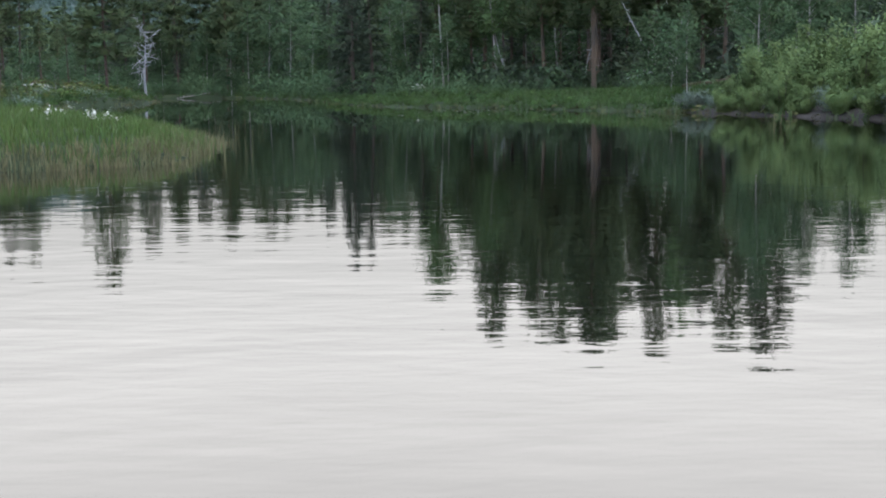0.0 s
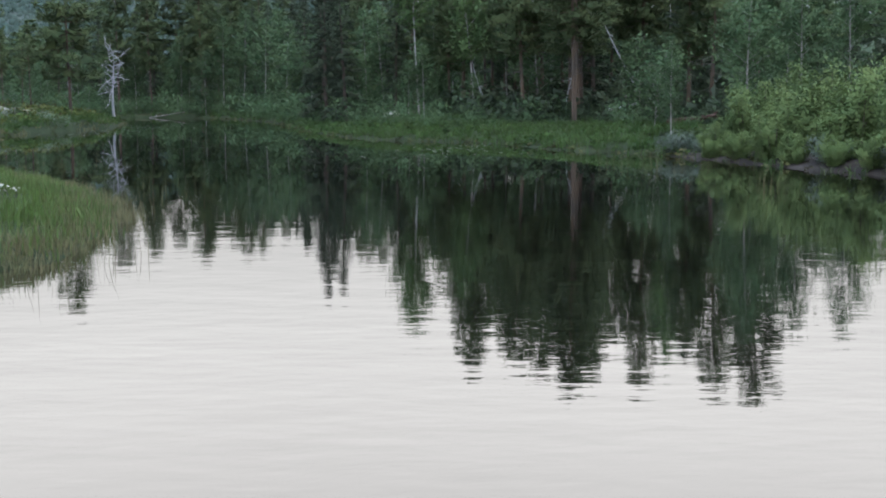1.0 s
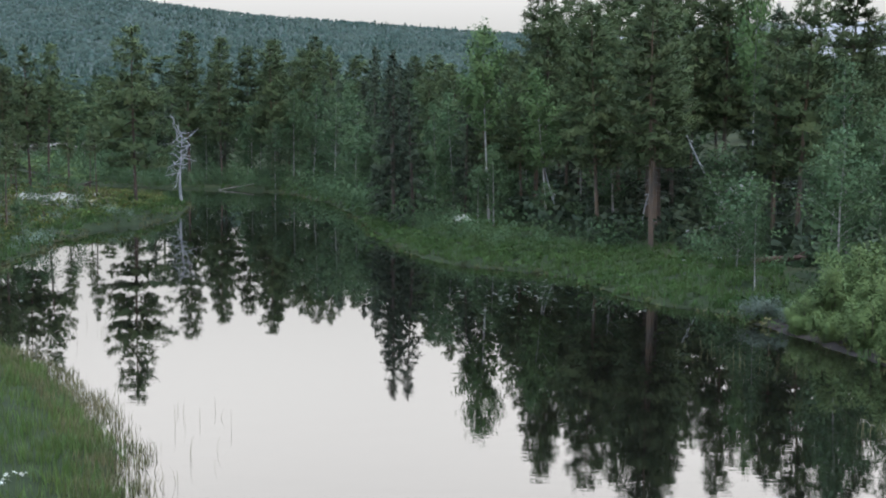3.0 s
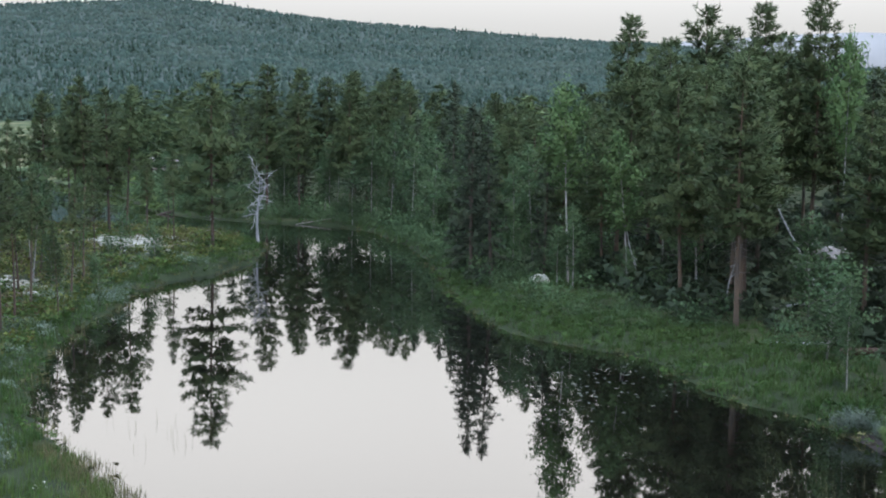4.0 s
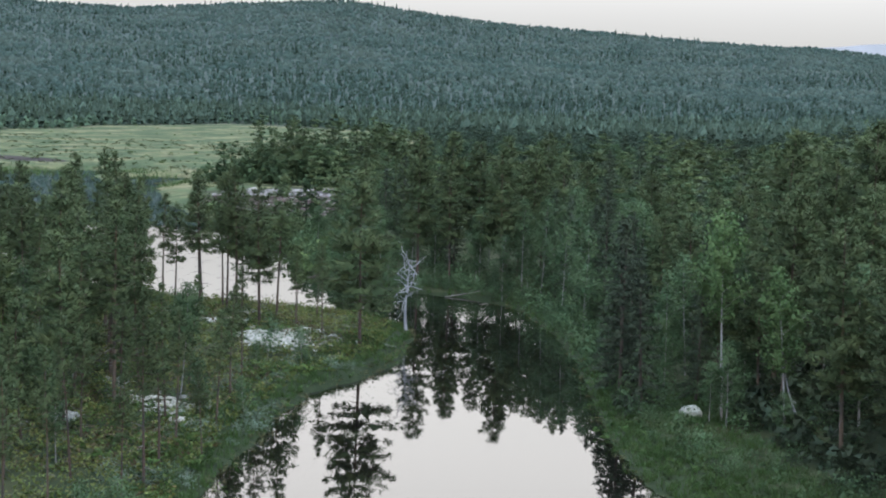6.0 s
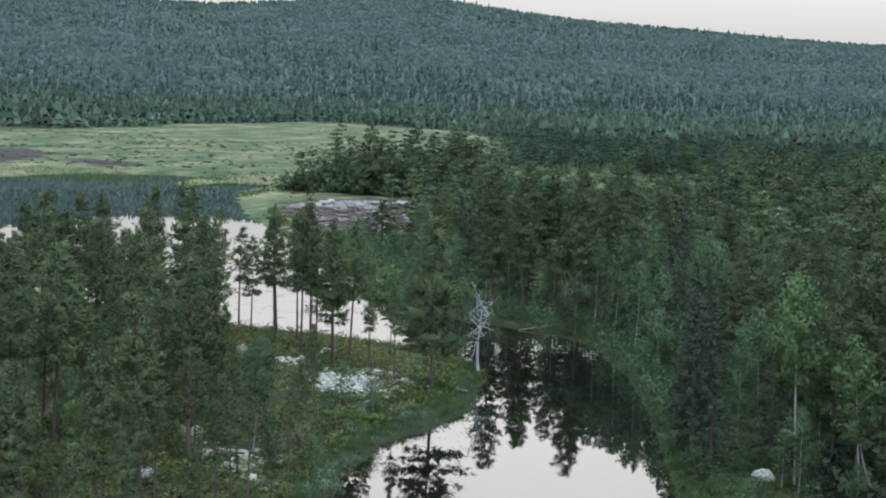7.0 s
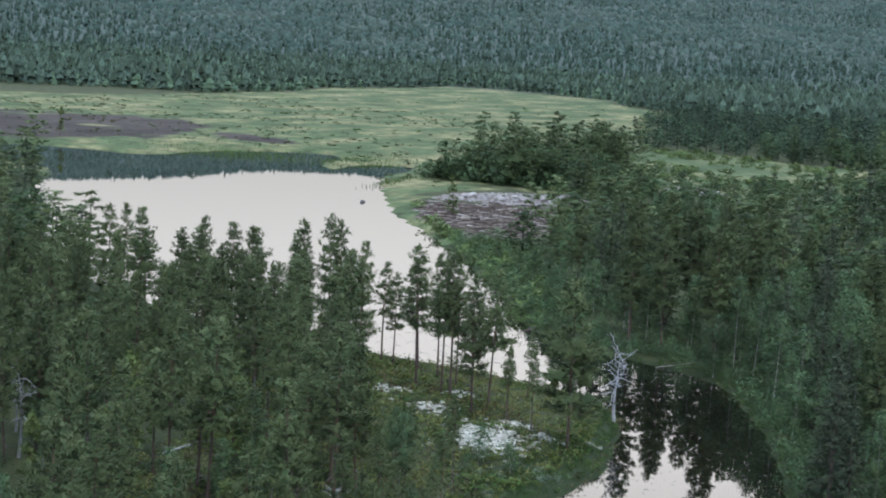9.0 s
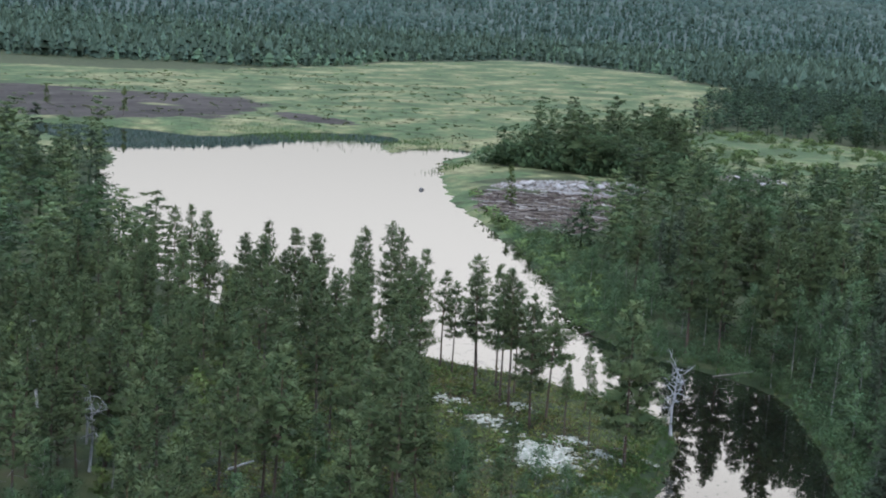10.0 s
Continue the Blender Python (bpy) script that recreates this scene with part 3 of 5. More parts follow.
def at_height(line, z):
    return np.array([np.interp(z, line[:, 2], line[:, i]) for i in range(3)])


def pine_meshes(seed, h=12.0, bare=0.38, wide=1.9, dense=1.0, tuft=0.28, peak=0.70, needles=None):
    """Scots pine: bare lower stem with grey dead twigs; above, whorls of boughs that carry flat plates of needles and taper to a point."""
    rng = np.random.default_rng(seed)
    line = trunk_line(rng, h)
    wood, crown, twigs = Soup(), Soup(), Soup()
    r0 = 0.008 * h + 0.018
    wood.tube(line, [r0 * (1.15 if i == 0 else 1) * (1 - 0.9 * i / 7) for i in range(8)], 7)
    whorls = max(8, int(h * (1 - bare) / 0.46))
    turn = 0.0
    for w in range(whorls):
        q = (w + 0.5 + 0.3 * rng.normal()) / whorls
        q = min(0.99, max(0.0, q))
        lush = rng.uniform(0.8, 1.1)
        turn += 0.9 + rng.normal() * 0.3
        boughs = int(rng.integers(4, 6))
        for b in range(boughs):
            if rng.uniform() < 0.12 / dense:
                continue
            a = turn + 6.283 * b / boughs + rng.normal() * 0.25
            reach = wide * (0.13 + 0.87 * (1 - q) ** peak) * min(1.0, 0.66 + 2.4 * q) * lush * rng.uniform(0.62, 1.15)
            base = at_height(line, min(0.985 * h, h * (bare + (0.985 - bare) * q) + 0.07 * rng.normal()))
            up = -0.16 + 0.62 * q + rng.normal() * 0.1
            out, side = np.array((math.cos(a), math.sin(a), 0.0)), np.array((-math.sin(a), math.cos(a), 0.0))
            tip = base + reach * (out + (0, 0, up + 0.12))
            mid = base + 0.5 * reach * (out + (0, 0, up - 0.12))
            wood.tube((base, mid, tip), (0.034 * (1.2 - q), 0.022 * (1.2 - q), 0.008), 3, False)
            # oversized inner leaves, added to block light and darken the gaps between boughs
            crown.leaves(rng, [base + 0.3 * (tip - base), base + 0.5 * (tip - base)], 1, 0.24 * reach, 0.06, 1.2, heart=base - (0, 0, 0.3))
            m = max(4, int(reach * 7.0 * dense))
            s = rng.uniform(0.28, 1.04, m)[:, None]
            pts = base * (1 - s) ** 2 + 2 * s * (1 - s) * mid + s * s * tip
            pts = pts + side * rng.normal(size=(m, 1)) * 0.24 * reach * (1.25 - s) + rng.normal(size=(m, 3)) * (0.08, 0.08, 0.12)
            way = np.tile(out + (0, 0, 0.5), (m, 1))
            crown.sprays(rng, pts, way, 9, tuft, tuft * 0.135, 0.85)
    crown.sprays(rng, [line[-1] - (0, 0, 0.1 * j) for j in range(6)], np.tile((0, 0, 1.0), (6, 1)), 9, 0.24, 0.04, 0.7)
    for i in range(int(20 * dense)):
        z = h * rng.uniform(0.10, bare + 0.12)
        a, base, ln = rng.uniform(0, 6.28), at_height(line, z), rng.uniform(0.3, 1.3)
        d = np.array((math.cos(a), math.sin(a), -0.15 + 0.2 * rng.normal()))
        elbow = base + 0.6 * ln * d
        twigs.tube((base, elbow, elbow + 0.4 * ln * (d + (0.3 * rng.normal(), 0.3 * rng.normal(), -0.25))), (0.017, 0.012, 0.005), 3, False)
    return wood.data("trunk", M_PINEBARK), crown.data("crown", needles or M_PINE, 0.85), twigs.data("deadwood", M_DEADTWIG)


def spruce_meshes(seed, h=14.0, wide=1.7):
    """Spruce: a dense narrow cone of drooping boughs nearly to the ground."""
    rng = np.random.default_rng(seed)
    line = trunk_line(rng, h, 0.1)
    wood, crown = Soup(), Soup()
    wood.tube(line, [(0.012 * h + 0.02) * (1 - 0.93 * i / 7) for i in range(8)], 7)
    n = 74
    for i in range(n):
        q = (i + rng.uniform(0, 1)) / n
        z = h * (0.07 + 0.91 * q)
        reach = (wide * (1 - q) ** 0.75 + 0.16) * rng.uniform(0.65, 1.15)
        a = i * 2.4 + rng.normal() * 0.4
        base = at_height(line, z)
        droop = -0.42 + 0.75 * q
        tip = base + reach * np.array((math.cos(a), math.sin(a), droop))
        mid = (base + tip) / 2 + (0, 0, -0.1 * reach)
        wood.tube((base, tip), (0.025 * (1.1 - q), 0.006), 3, False)
        m = max(3, int(reach * 5))
        s = np.linspace(0.2, 1.03, m)[:, None]
        pts = base * (1 - s) ** 2 + 2 * s * (1 - s) * mid + s * s * tip + rng.normal(size=(m, 3)) * (0.1, 0.1, 0.05)
        way = np.tile(np.array((math.cos(a), math.sin(a), -0.25)), (m, 1))
        crown.sprays(rng, pts, way, 10, 0.36, 0.055, 0.65)
    crown.sprays(rng, [line[-1] - (0, 0, 0.12 * j) for j in range(7)], np.tile((0, 0, 1.0), (7, 1)), 7, 0.28, 0.04, 0.4)
    return wood.data("trunk", M_SPRUCEBARK), crown.data("crown", M_SPRUCE, 0.85)


def birch_meshes(seed, h=10.0, bare=0.35, wide=1.5, dense=1.0, mat=None, leaf=0.092, bark=None, leafcount=20):
    """Birch: pale slim stem, rising limbs, loose clouds of small leaves."""
    rng = np.random.default_rng(seed)
    line = trunk_line(rng, h, 0.22)
    wood, crown = Soup(), Soup()
    wood.tube(line, [(0.0068 * h + 0.012) * (1 - 0.9 * i / 7) for i in range(8)], 7)
    n = int(30 * dense)
    for i in range(n):
        q = (i + rng.uniform(0, 1)) / n
        z = h * (bare * 0.85 + (0.96 - bare * 0.85) * q)
        reach = wide * math.sin(math.pi * min(1, 0.22 + 0.75 * q)) * rng.uniform(0.5, 1.2)
        a = i * 2.4 + rng.normal() * 0.5
        base = at_height(line, z)
        tip = base + np.array((reach * math.cos(a), reach * math.sin(a), 0.7 * reach + 0.1))
        wood.tube((base, (base + tip) / 2 + (0, 0, 0.08), tip), (0.014, 0.009, 0.004), 3, False)
        # two big leaves added inside the crown to shut out light
        crown.leaves(rng, [base + 0.5 * (tip - base)], 2, 0.26 * reach, 0.15, heart=base)
        m = max(3, int(reach * 5.5))
        s = np.linspace(0.35, 1.08, m)[:, None]
        pts = base * (1 - s) + s * tip + rng.normal(size=(m, 3)) * 0.13
        crown.leaves(rng, pts, leafcount, leaf, 0.24, heart=pts.mean(0))
    crown.leaves(rng, [line[-1] - (0, 0, 0.2 * j) for j in range(5)], 22, leaf, 0.2)
    return wood.data("trunk", bark or M_BIRCHBARK), crown.data("crown", mat or M_BIRCH, 0.85)


def bush_meshes(seed, h=3.0, wide=1.7, mat=None, leaf=0.085, stems=14):
    """Willow scrub: many stems from one stool, with leaf clumps all the way."""
    rng = np.random.default_rng(seed)
    wood, crown = Soup(), Soup()
    for i in range(stems):
        a = i * 2.4 + rng.normal() * 0.3
        out = wide * math.sqrt((i + 0.5) / stems) * rng.uniform(0.7, 1.1)
        top = h * (1.05 - 0.42 * (out / wide) ** 2) * rng.uniform(0.55, 1.15)
        p0 = np.array((0.25 * out * math.cos(a), 0.25 * out * math.sin(a), -0.1))
        p2 = np.array((out * math.cos(a), out * math.sin(a), top))
        p1 = (p0 + p2) / 2 + np.array((math.cos(a), math.sin(a), 0.4)) * 0.12 * out
        wood.tube((p0, p1, p2), (0.035, 0.022, 0.007), 4, False)
        m = int(5 + 3.4 * top)
        s = np.linspace(0.16, 1.06, m)[:, None]
        pts = p0 * (1 - s) ** 2 + 2 * s * (1 - s) * p1 + s * s * p2 + rng.normal(size=(m, 3)) * 0.14
        crown.leaves(rng, pts, 50, leaf * 0.82, 0.18, heart=pts.mean(0))
    return wood.data("stool", M_SPRUCEBARK), crown.data("crown", mat or M_WILLOW, 0.85)


def make_tree(kind, meshes, first, m, label="", group=""):
    root = new(kind)
    root.empty_display_size = 0.3
    for me, nm in zip(meshes, (first, "crown", "deadwood")):
        o = new(nm, me)
        o.parent = root
        if nm == "deadwood":
            o.parent = stem
            tagged(o, "bare grey dead lower twigs", kind="stuff")
        elif nm == first:
            stem = o
    root.matrix_basis = m
    return tagged(root, label, kind.replace("_", " "), group)


KINDS = {
    "pine_tree": ([pine_meshes(s, 12.0, b, w, dn) for s, b, w, dn in ((11, 0.40, 1.85, 1.0), (12, 0.46, 1.7, 0.9), (13, 0.28, 1.95, 1.15), (14, 0.5, 1.6, 0.8), (15, 0.3, 1.9, 1.15), (16, 0.42, 2.15, 1.1))], 12.0, "trunk",
                  ("tall Scots pine with a bare stem and ragged crown", "slender Scots pine with orange-brown upper bark")),
    "tall_pine_tree": ([pine_meshes(s, 17.0, b, w, 0.8, 0.36, 0.55) for s, b, w in ((81, 0.3, 2.9), (82, 0.36, 2.7), (83, 0.26, 2.6))], 17.0, "trunk", ("very tall dark Scots pine in the eastern wood",)),
    "birch_sapling": ([birch_meshes(s, 3.0, 0.12, 0.75, 0.55, None, 0.07, None, 20) for s in (91, 92, 93)], 3.0, "trunk", ("slim birch sapling in sedge and heath",)),
    "broad_pine_tree": ([pine_meshes(71, 12.0, 0.22, 3.0, 1.1)], 12.0, "trunk", ("broad Scots pine standing alone on a grassy point",)),
    "young_pine_tree": ([pine_meshes(s, 6.0, b, w, 0.8, needles=M_YOUNGPINE) for s, b, w in ((21, 0.12, 1.25), (22, 0.2, 1.1), (23, 0.1, 1.4))], 6.0, "trunk",
                        ("young bushy green pine growing in heath",)),
    "spruce_tree": ([spruce_meshes(s, 14.0, w) for s, w in ((31, 1.9), (32, 1.6), (33, 2.2), (34, 1.75))], 14.0, "trunk",
                    ("dark dense spruce with boughs almost to the ground",)),
    "birch_tree": ([birch_meshes(s, 9.0, b, w, 1.0) for s, b, w in ((41, 0.42, 1.6), (42, 0.12, 1.7), (43, 0.2, 1.4), (44, 0.1, 1.8))], 9.0, "trunk",
                   ("leafy green birch with a pale slim stem",)),
    "white_birch_tree": ([birch_meshes(s, 11.0, b, w, 1.1, M_FRESHBIRCH, 0.11, M_WHITEBARK) for s, b, w in ((46, 0.52, 1.75), (47, 0.42, 1.6))], 11.0, "trunk",
                   ("bright green birch with a white stem",)),
    "willow_bush": ([bush_meshes(s, 3.0, w) for s, w in ((51, 1.7), (52, 1.4), (53, 2.0))], 3.0, "stool",
                    ("pale green willow bush at the water's edge",)),
}
rngp = np.random.default_rng(7)
COUNT = {}


def ground_z(x, y):
    return float(height(np.array([x]), np.array([y]))[0])


def lower_wood(x, y):
    """The wood north of the bend stands lower than that of the eastern slope."""
    dist = np.hypot(np.asarray(x, float) - 3.6, np.asarray(y, float) - 8.3)
    az = np.degrees(np.arctan2(np.asarray(x, float) - 3.6, np.asarray(y, float) - 8.3))
    return np.where((az > -6.5) & (az < -0.8) & (dist > 75) & (dist < 260), 5.4 + 0.068 * dist - height(x, y), 99.0)


def plant(kind, x, y, h, variant=None, label="", sink=0.08, fat=1.0):
    meshes, h0, first, labels = KINDS[kind]
    COUNT[kind] = COUNT.get(kind, 0) + 1
    v = int(rngp.integers(len(meshes))) if variant is None else variant
    if kind != "white_birch_tree":
        h = min(h, float(lower_wood(np.array([x]), np.array([y]))[0]) * rngp.uniform(0.82, 1.0))
    k = h / h0
    kw = k ** 0.8 * fat * rngp.uniform(0.9, 1.1)
    m = Matrix.Translation((x, y, ground_z(x, y) - sink)) @ Euler((rngp.normal() * 0.02, rngp.normal() * 0.02, rngp.uniform(0, 6.28))).to_matrix().to_4x4() @ Matrix.Diagonal((kw, kw, k, 1))
    return make_tree(kind, meshes[v], first, m, label or labels[v % len(labels)], {"pine_tree": "pines by the lake", "tall_pine_tree": "tall pines of the eastern wood", "birch_sapling": "birch saplings", "broad_pine_tree": "pines by the lake", "young_pine_tree": "young pines", "spruce_tree": "spruces on the east bank", "birch_tree": "birches by the lake", "white_birch_tree": "white-stemmed birches", "willow_bush": "willow scrub"}[kind])


PLANTED = []


def plant_all(kind, rows, **kw):
    for x, y, h in rows:
        PLANTED.append((x, y))
        plant(kind, x, y, h, **kw)


# the pines of the peninsula, one by one
plant_all("broad_pine_tree", [(-27.3, 105.9, 13.2)], fat=1.05)
plant_all("pine_tree", [(-44.9, 115.6, 11.3), (-41.8, 114.1, 11.8), (-40.7, 113.6, 12.4), (-42.4, 118.7, 10.8), (-36.5, 108.5, 11.4), (-36.1, 111.0, 11.6),
                        (-52.8, 124.3, 9.9), (-51.3, 123.8, 9.3), (-66.0, 121.0, 12.2), (-67.7, 119.5, 10.4), (-59.8, 125.7, 13.7), (-56.4, 126.5, 11.5),
                        (-63.5, 126.4, 11.7), (-58.0, 127.0, 10.5), (-48.2, 122.9, 12.1), (-45.4, 121.3, 11.6), (-57.6, 123.0, 13.4), (-61.5, 122.5, 13.0),
                        (-41.3, 89.6, 10.7), (-35.3, 86.5, 11.5), (-51.0, 116.0, 11.0), (-55.0, 113.0, 11.5), (-70.0, 124.0, 12.0), (-74.0, 121.0, 11.0), (-39.1, 114.7, 9.2)], fat=1.05)
plant_all("pine_tree", [(-33.4, 108.5, 6.2), (-30.8, 107.2, 7.0), (-27.8, 76.3, 7.2), (-30.7, 91.7, 7.2), (-34.5, 111.4, 5.4), (-35.2, 118.0, 6.6), (-25.6, 68.5, 9.0), (-29.6, 87.4, 7.0), (-45.1, 123.6, 8.6), (-24.6, 64.5, 6.5), (-26.6, 72.0, 7.5), (-27.4, 80.5, 6.8), (-25.2, 74.0, 5.0)], fat=0.85, variant=3)

# the wood of the east bank: named trees first
plant_all("white_birch_tree", [(0.05, 92.3, 12.6)], variant=0, label="tall birch with a bright white bare stem", fat=1.0)
plant_all("white_birch_tree", [(3.7, 89.0, 9.6)], variant=1, label="fresh green birch with a pale thin stem", fat=0.95)
plant_all("birch_tree", [(12.3, 63.6, 4.6)], variant=2, label="small young birch on the grassy bank", fat=0.8)
plant_all("birch_tree", [(14.9, 60.0, 6.6)], variant=1, label="dense young birch above the willows", fat=1.1)
plant_all("white_birch_tree", [(17.7, 100.3, 15.0)], variant=0, label="tall thin white-stemmed birch in the dark wood", fat=0.6)
plant_all("birch_tree", [(0.4, 90.4, 5.0), (3.5, 87.4, 2.8), (-0.6, 90.9, 3.6)], fat=1.2, label="bushy young birch before taller stems")
plant_all("spruce_tree", [(-4.9, 93.5, 11.4), (-6.9, 99.0, 11.8), (-1.8, 97.0, 12.4), (-16.5, 134.5, 11.0), (-9.0, 116.0, 10.8), (-7.4, 110.5, 12.0), (-11.4, 122.6, 11.0), (-13.4, 128.6, 10.6)])
plant_all("tall_pine_tree", [(2.9, 100.8, 17.2), (8.7, 102.6, 17.8), (12.3, 103.6, 18.0), (16.3, 104.9, 18.2), (-25.0, 144.8, 15.0), (-34.6, 147.3, 16.0), (-30.7, 146.0, 13.0), (0.9, 108.5, 14.4),
                            (6.0, 106.5, 16.0), (10.6, 108.0, 16.4), (14.5, 109.5, 15.6), (18.6, 107.6, 14.6), (5.2, 112.0, 15.6), (13.0, 113.5, 15.8), (20.6, 103.6, 12.5), (17.0, 114.0, 15.4)])
plant_all("birch_tree", [(-19.6, 138.6, 10.2), (-17.2, 141.5, 10.8), (-22.5, 143.6, 9.6), (-14.5, 136.5, 9.0), (-12.4, 131.0, 9.2), (-27.6, 146.4, 8.5)])
plant_all("willow_bush", [(13.9, 55.2, 2.0), (15, 52.2, 2.3), (16.3, 49, 2.6), (17.9, 45.6, 2.6), (16.8, 55.2, 2.9), (18.8, 51, 3.0), (20, 47, 2.8), (15.2, 58, 2.3), (19.6, 43, 2.3), (20.8, 54, 3.3), (12.9, 55.4, 1.3), (14.2, 51.9, 1.5), (15.5, 48.8, 1.4), (16.8, 45.7, 1.6), (17.9, 42.8, 1.7)])


def scatter(n, x0, x1, y0, y1, gap, accept, near=()):
    """Places at least gap apart, where accept says so."""
    pts = list(near)
    cell = {}
    for p in pts:
        cell.setdefault((int(p[0] // gap), int(p[1] // gap)), []).append(p)
    xs, ys = rngp.uniform(x0, x1, n), rngp.uniform(y0, y1, n)
    ok = accept(xs, ys)
    out = []
    for x, y in zip(xs[ok], ys[ok]):
        i, j = int(x // gap), int(y // gap)
        if all((x - a) ** 2 + (y - b) ** 2 >= gap * gap for di in (-1, 0, 1) for dj in (-1, 0, 1) for a, b in cell.get((i + di, j + dj), ())):
            cell.setdefault((i, j), []).append((x, y))
            out.append((float(x), float(y)))
    return out


def east_belt(x, y):
    d = shore_distance(x, y)
    edge = np.interp(y, [50, 62, 70, 80, 90, 110, 200], [5.0, 7.0, 6.6, 4.6, 2.8, 1.1, 1.0])
    return east_side(x, y) & (d > edge) & (d < 20) & (x < 40) & (y < 176) & forest_floor_ok(x, y)


east = scatter(12000, -64, 42, 52, 177, 3.2, east_belt, PLANTED)
for x, y in east:
    PLANTED.append((x, y))
    u = rngp.uniform()
    d = float(shore_distance(np.array([x]), np.array([y]))[0])
    leafy_part = y > 118
    side = math.degrees(math.atan2(x - 3, y - 5))
    if side > 13.0 and rngp.uniform() < (0.6 if side < 15.5 else 0.85):
        continue
    if any(abs((x - 3) * (sy - 10) - (y - 10) * (sx - 3)) / math.hypot(sx - 3, sy - 10) < 1.9 and -16 < y - sy < 1.2 for sx, sy in ((0.05, 92.3), (3.7, 89.0), (4.6, 89.2), (-1.85, 93.2))):
        continue
    cut = 0.42 if 7.4 < side < 8.8 or (side > 14.0 and rngp.uniform() < 0.6) else 1.0
    cap = float(low_cap(x, y))
    if cap < 9:
        plant("birch_tree", x, y, rngp.uniform(0.6, 1.0) * cap, fat=1.2)
        continue
    if cut < 1:
        plant("birch_sapling", x, y, rngp.uniform(2.8, 4.6), fat=1.25, label="bushy young birch under taller trees")
        continue
    if (y < 66 and x > 12) or side > 13.0:
        plant("birch_tree", x, y, rngp.uniform(4.5, 7.5))
    elif d < 6.0 and not 84 < y < 108 and not (x > 4 and y > 70):
        plant("birch_tree", x, y, rngp.uniform(3.5, 8.5) if y < 110 else rngp.uniform(5.5, 10.5), fat=1.2)
    elif u < (0.10 if leafy_part else 0.16):
        plant("spruce_tree", x, y, rngp.uniform(7.5, 12.5) if d < 11 else rngp.uniform(10, 15))
    elif u < (0.42 if leafy_part else 0.80 if x > 5 else 0.66) and d > 7:
        plant("tall_pine_tree", x, y, min(rngp.uniform(11, 16.5), (0.145 if x < 4 else 0.17) * math.hypot(x - 3, y - 5) + 1.0), fat=1.1)
    else:
        plant("birch_tree", x, y, rngp.uniform(6.0, 10.5))


def west_wood(x, y):
    d = shore_distance(x, y)
    open_knoll = (((x + 33) / 9) ** 2 + ((y - 106) / 14) ** 2 < 1) | ((x > np.interp(y, [40, 60, 75, 95, 130], [-23, -26, -27.5, -33, -36])))
    open_knoll |= (y > 103) & (x > -54)
    return (d > 1.8) & ~open_knoll & (x < -22) & (x > -88)


west = scatter(6000, -88, -22, 44, 134, 2.9, west_wood, PLANTED)
for x, y in west:
    PLANTED.append((x, y))
    u = rngp.uniform()
    if x > -33.5 and u < 0.8:
        plant("pine_tree", x, y, rngp.uniform(5.5, 9.0), fat=0.8, variant=(1, 3)[int(rngp.integers(2))], label="slender open-grown pine on the heath")
    elif u < 0.24:
        plant("young_pine_tree", x, y, rngp.uniform(4.5, 7.5))
    elif u < 0.86:
        plant("pine_tree", x, y, rngp.uniform(8.0, 12.5), fat=1.08, variant=(0, 1, 2, 5)[int(rngp.integers(4))])
    else:
        plant("birch_tree", x, y, rngp.uniform(4.5, 7.5))
# birch saplings along the western bank
for x, y in scatter(700, -40, -22, 52, 98, 2.6, lambda x, y: (shore_distance(x, y) > 1.6) & (shore_distance(x, y) < 9) & ~east_side(x, y), PLANTED):
    plant("birch_sapling", x, y, rngp.uniform(1.6, 3.6))


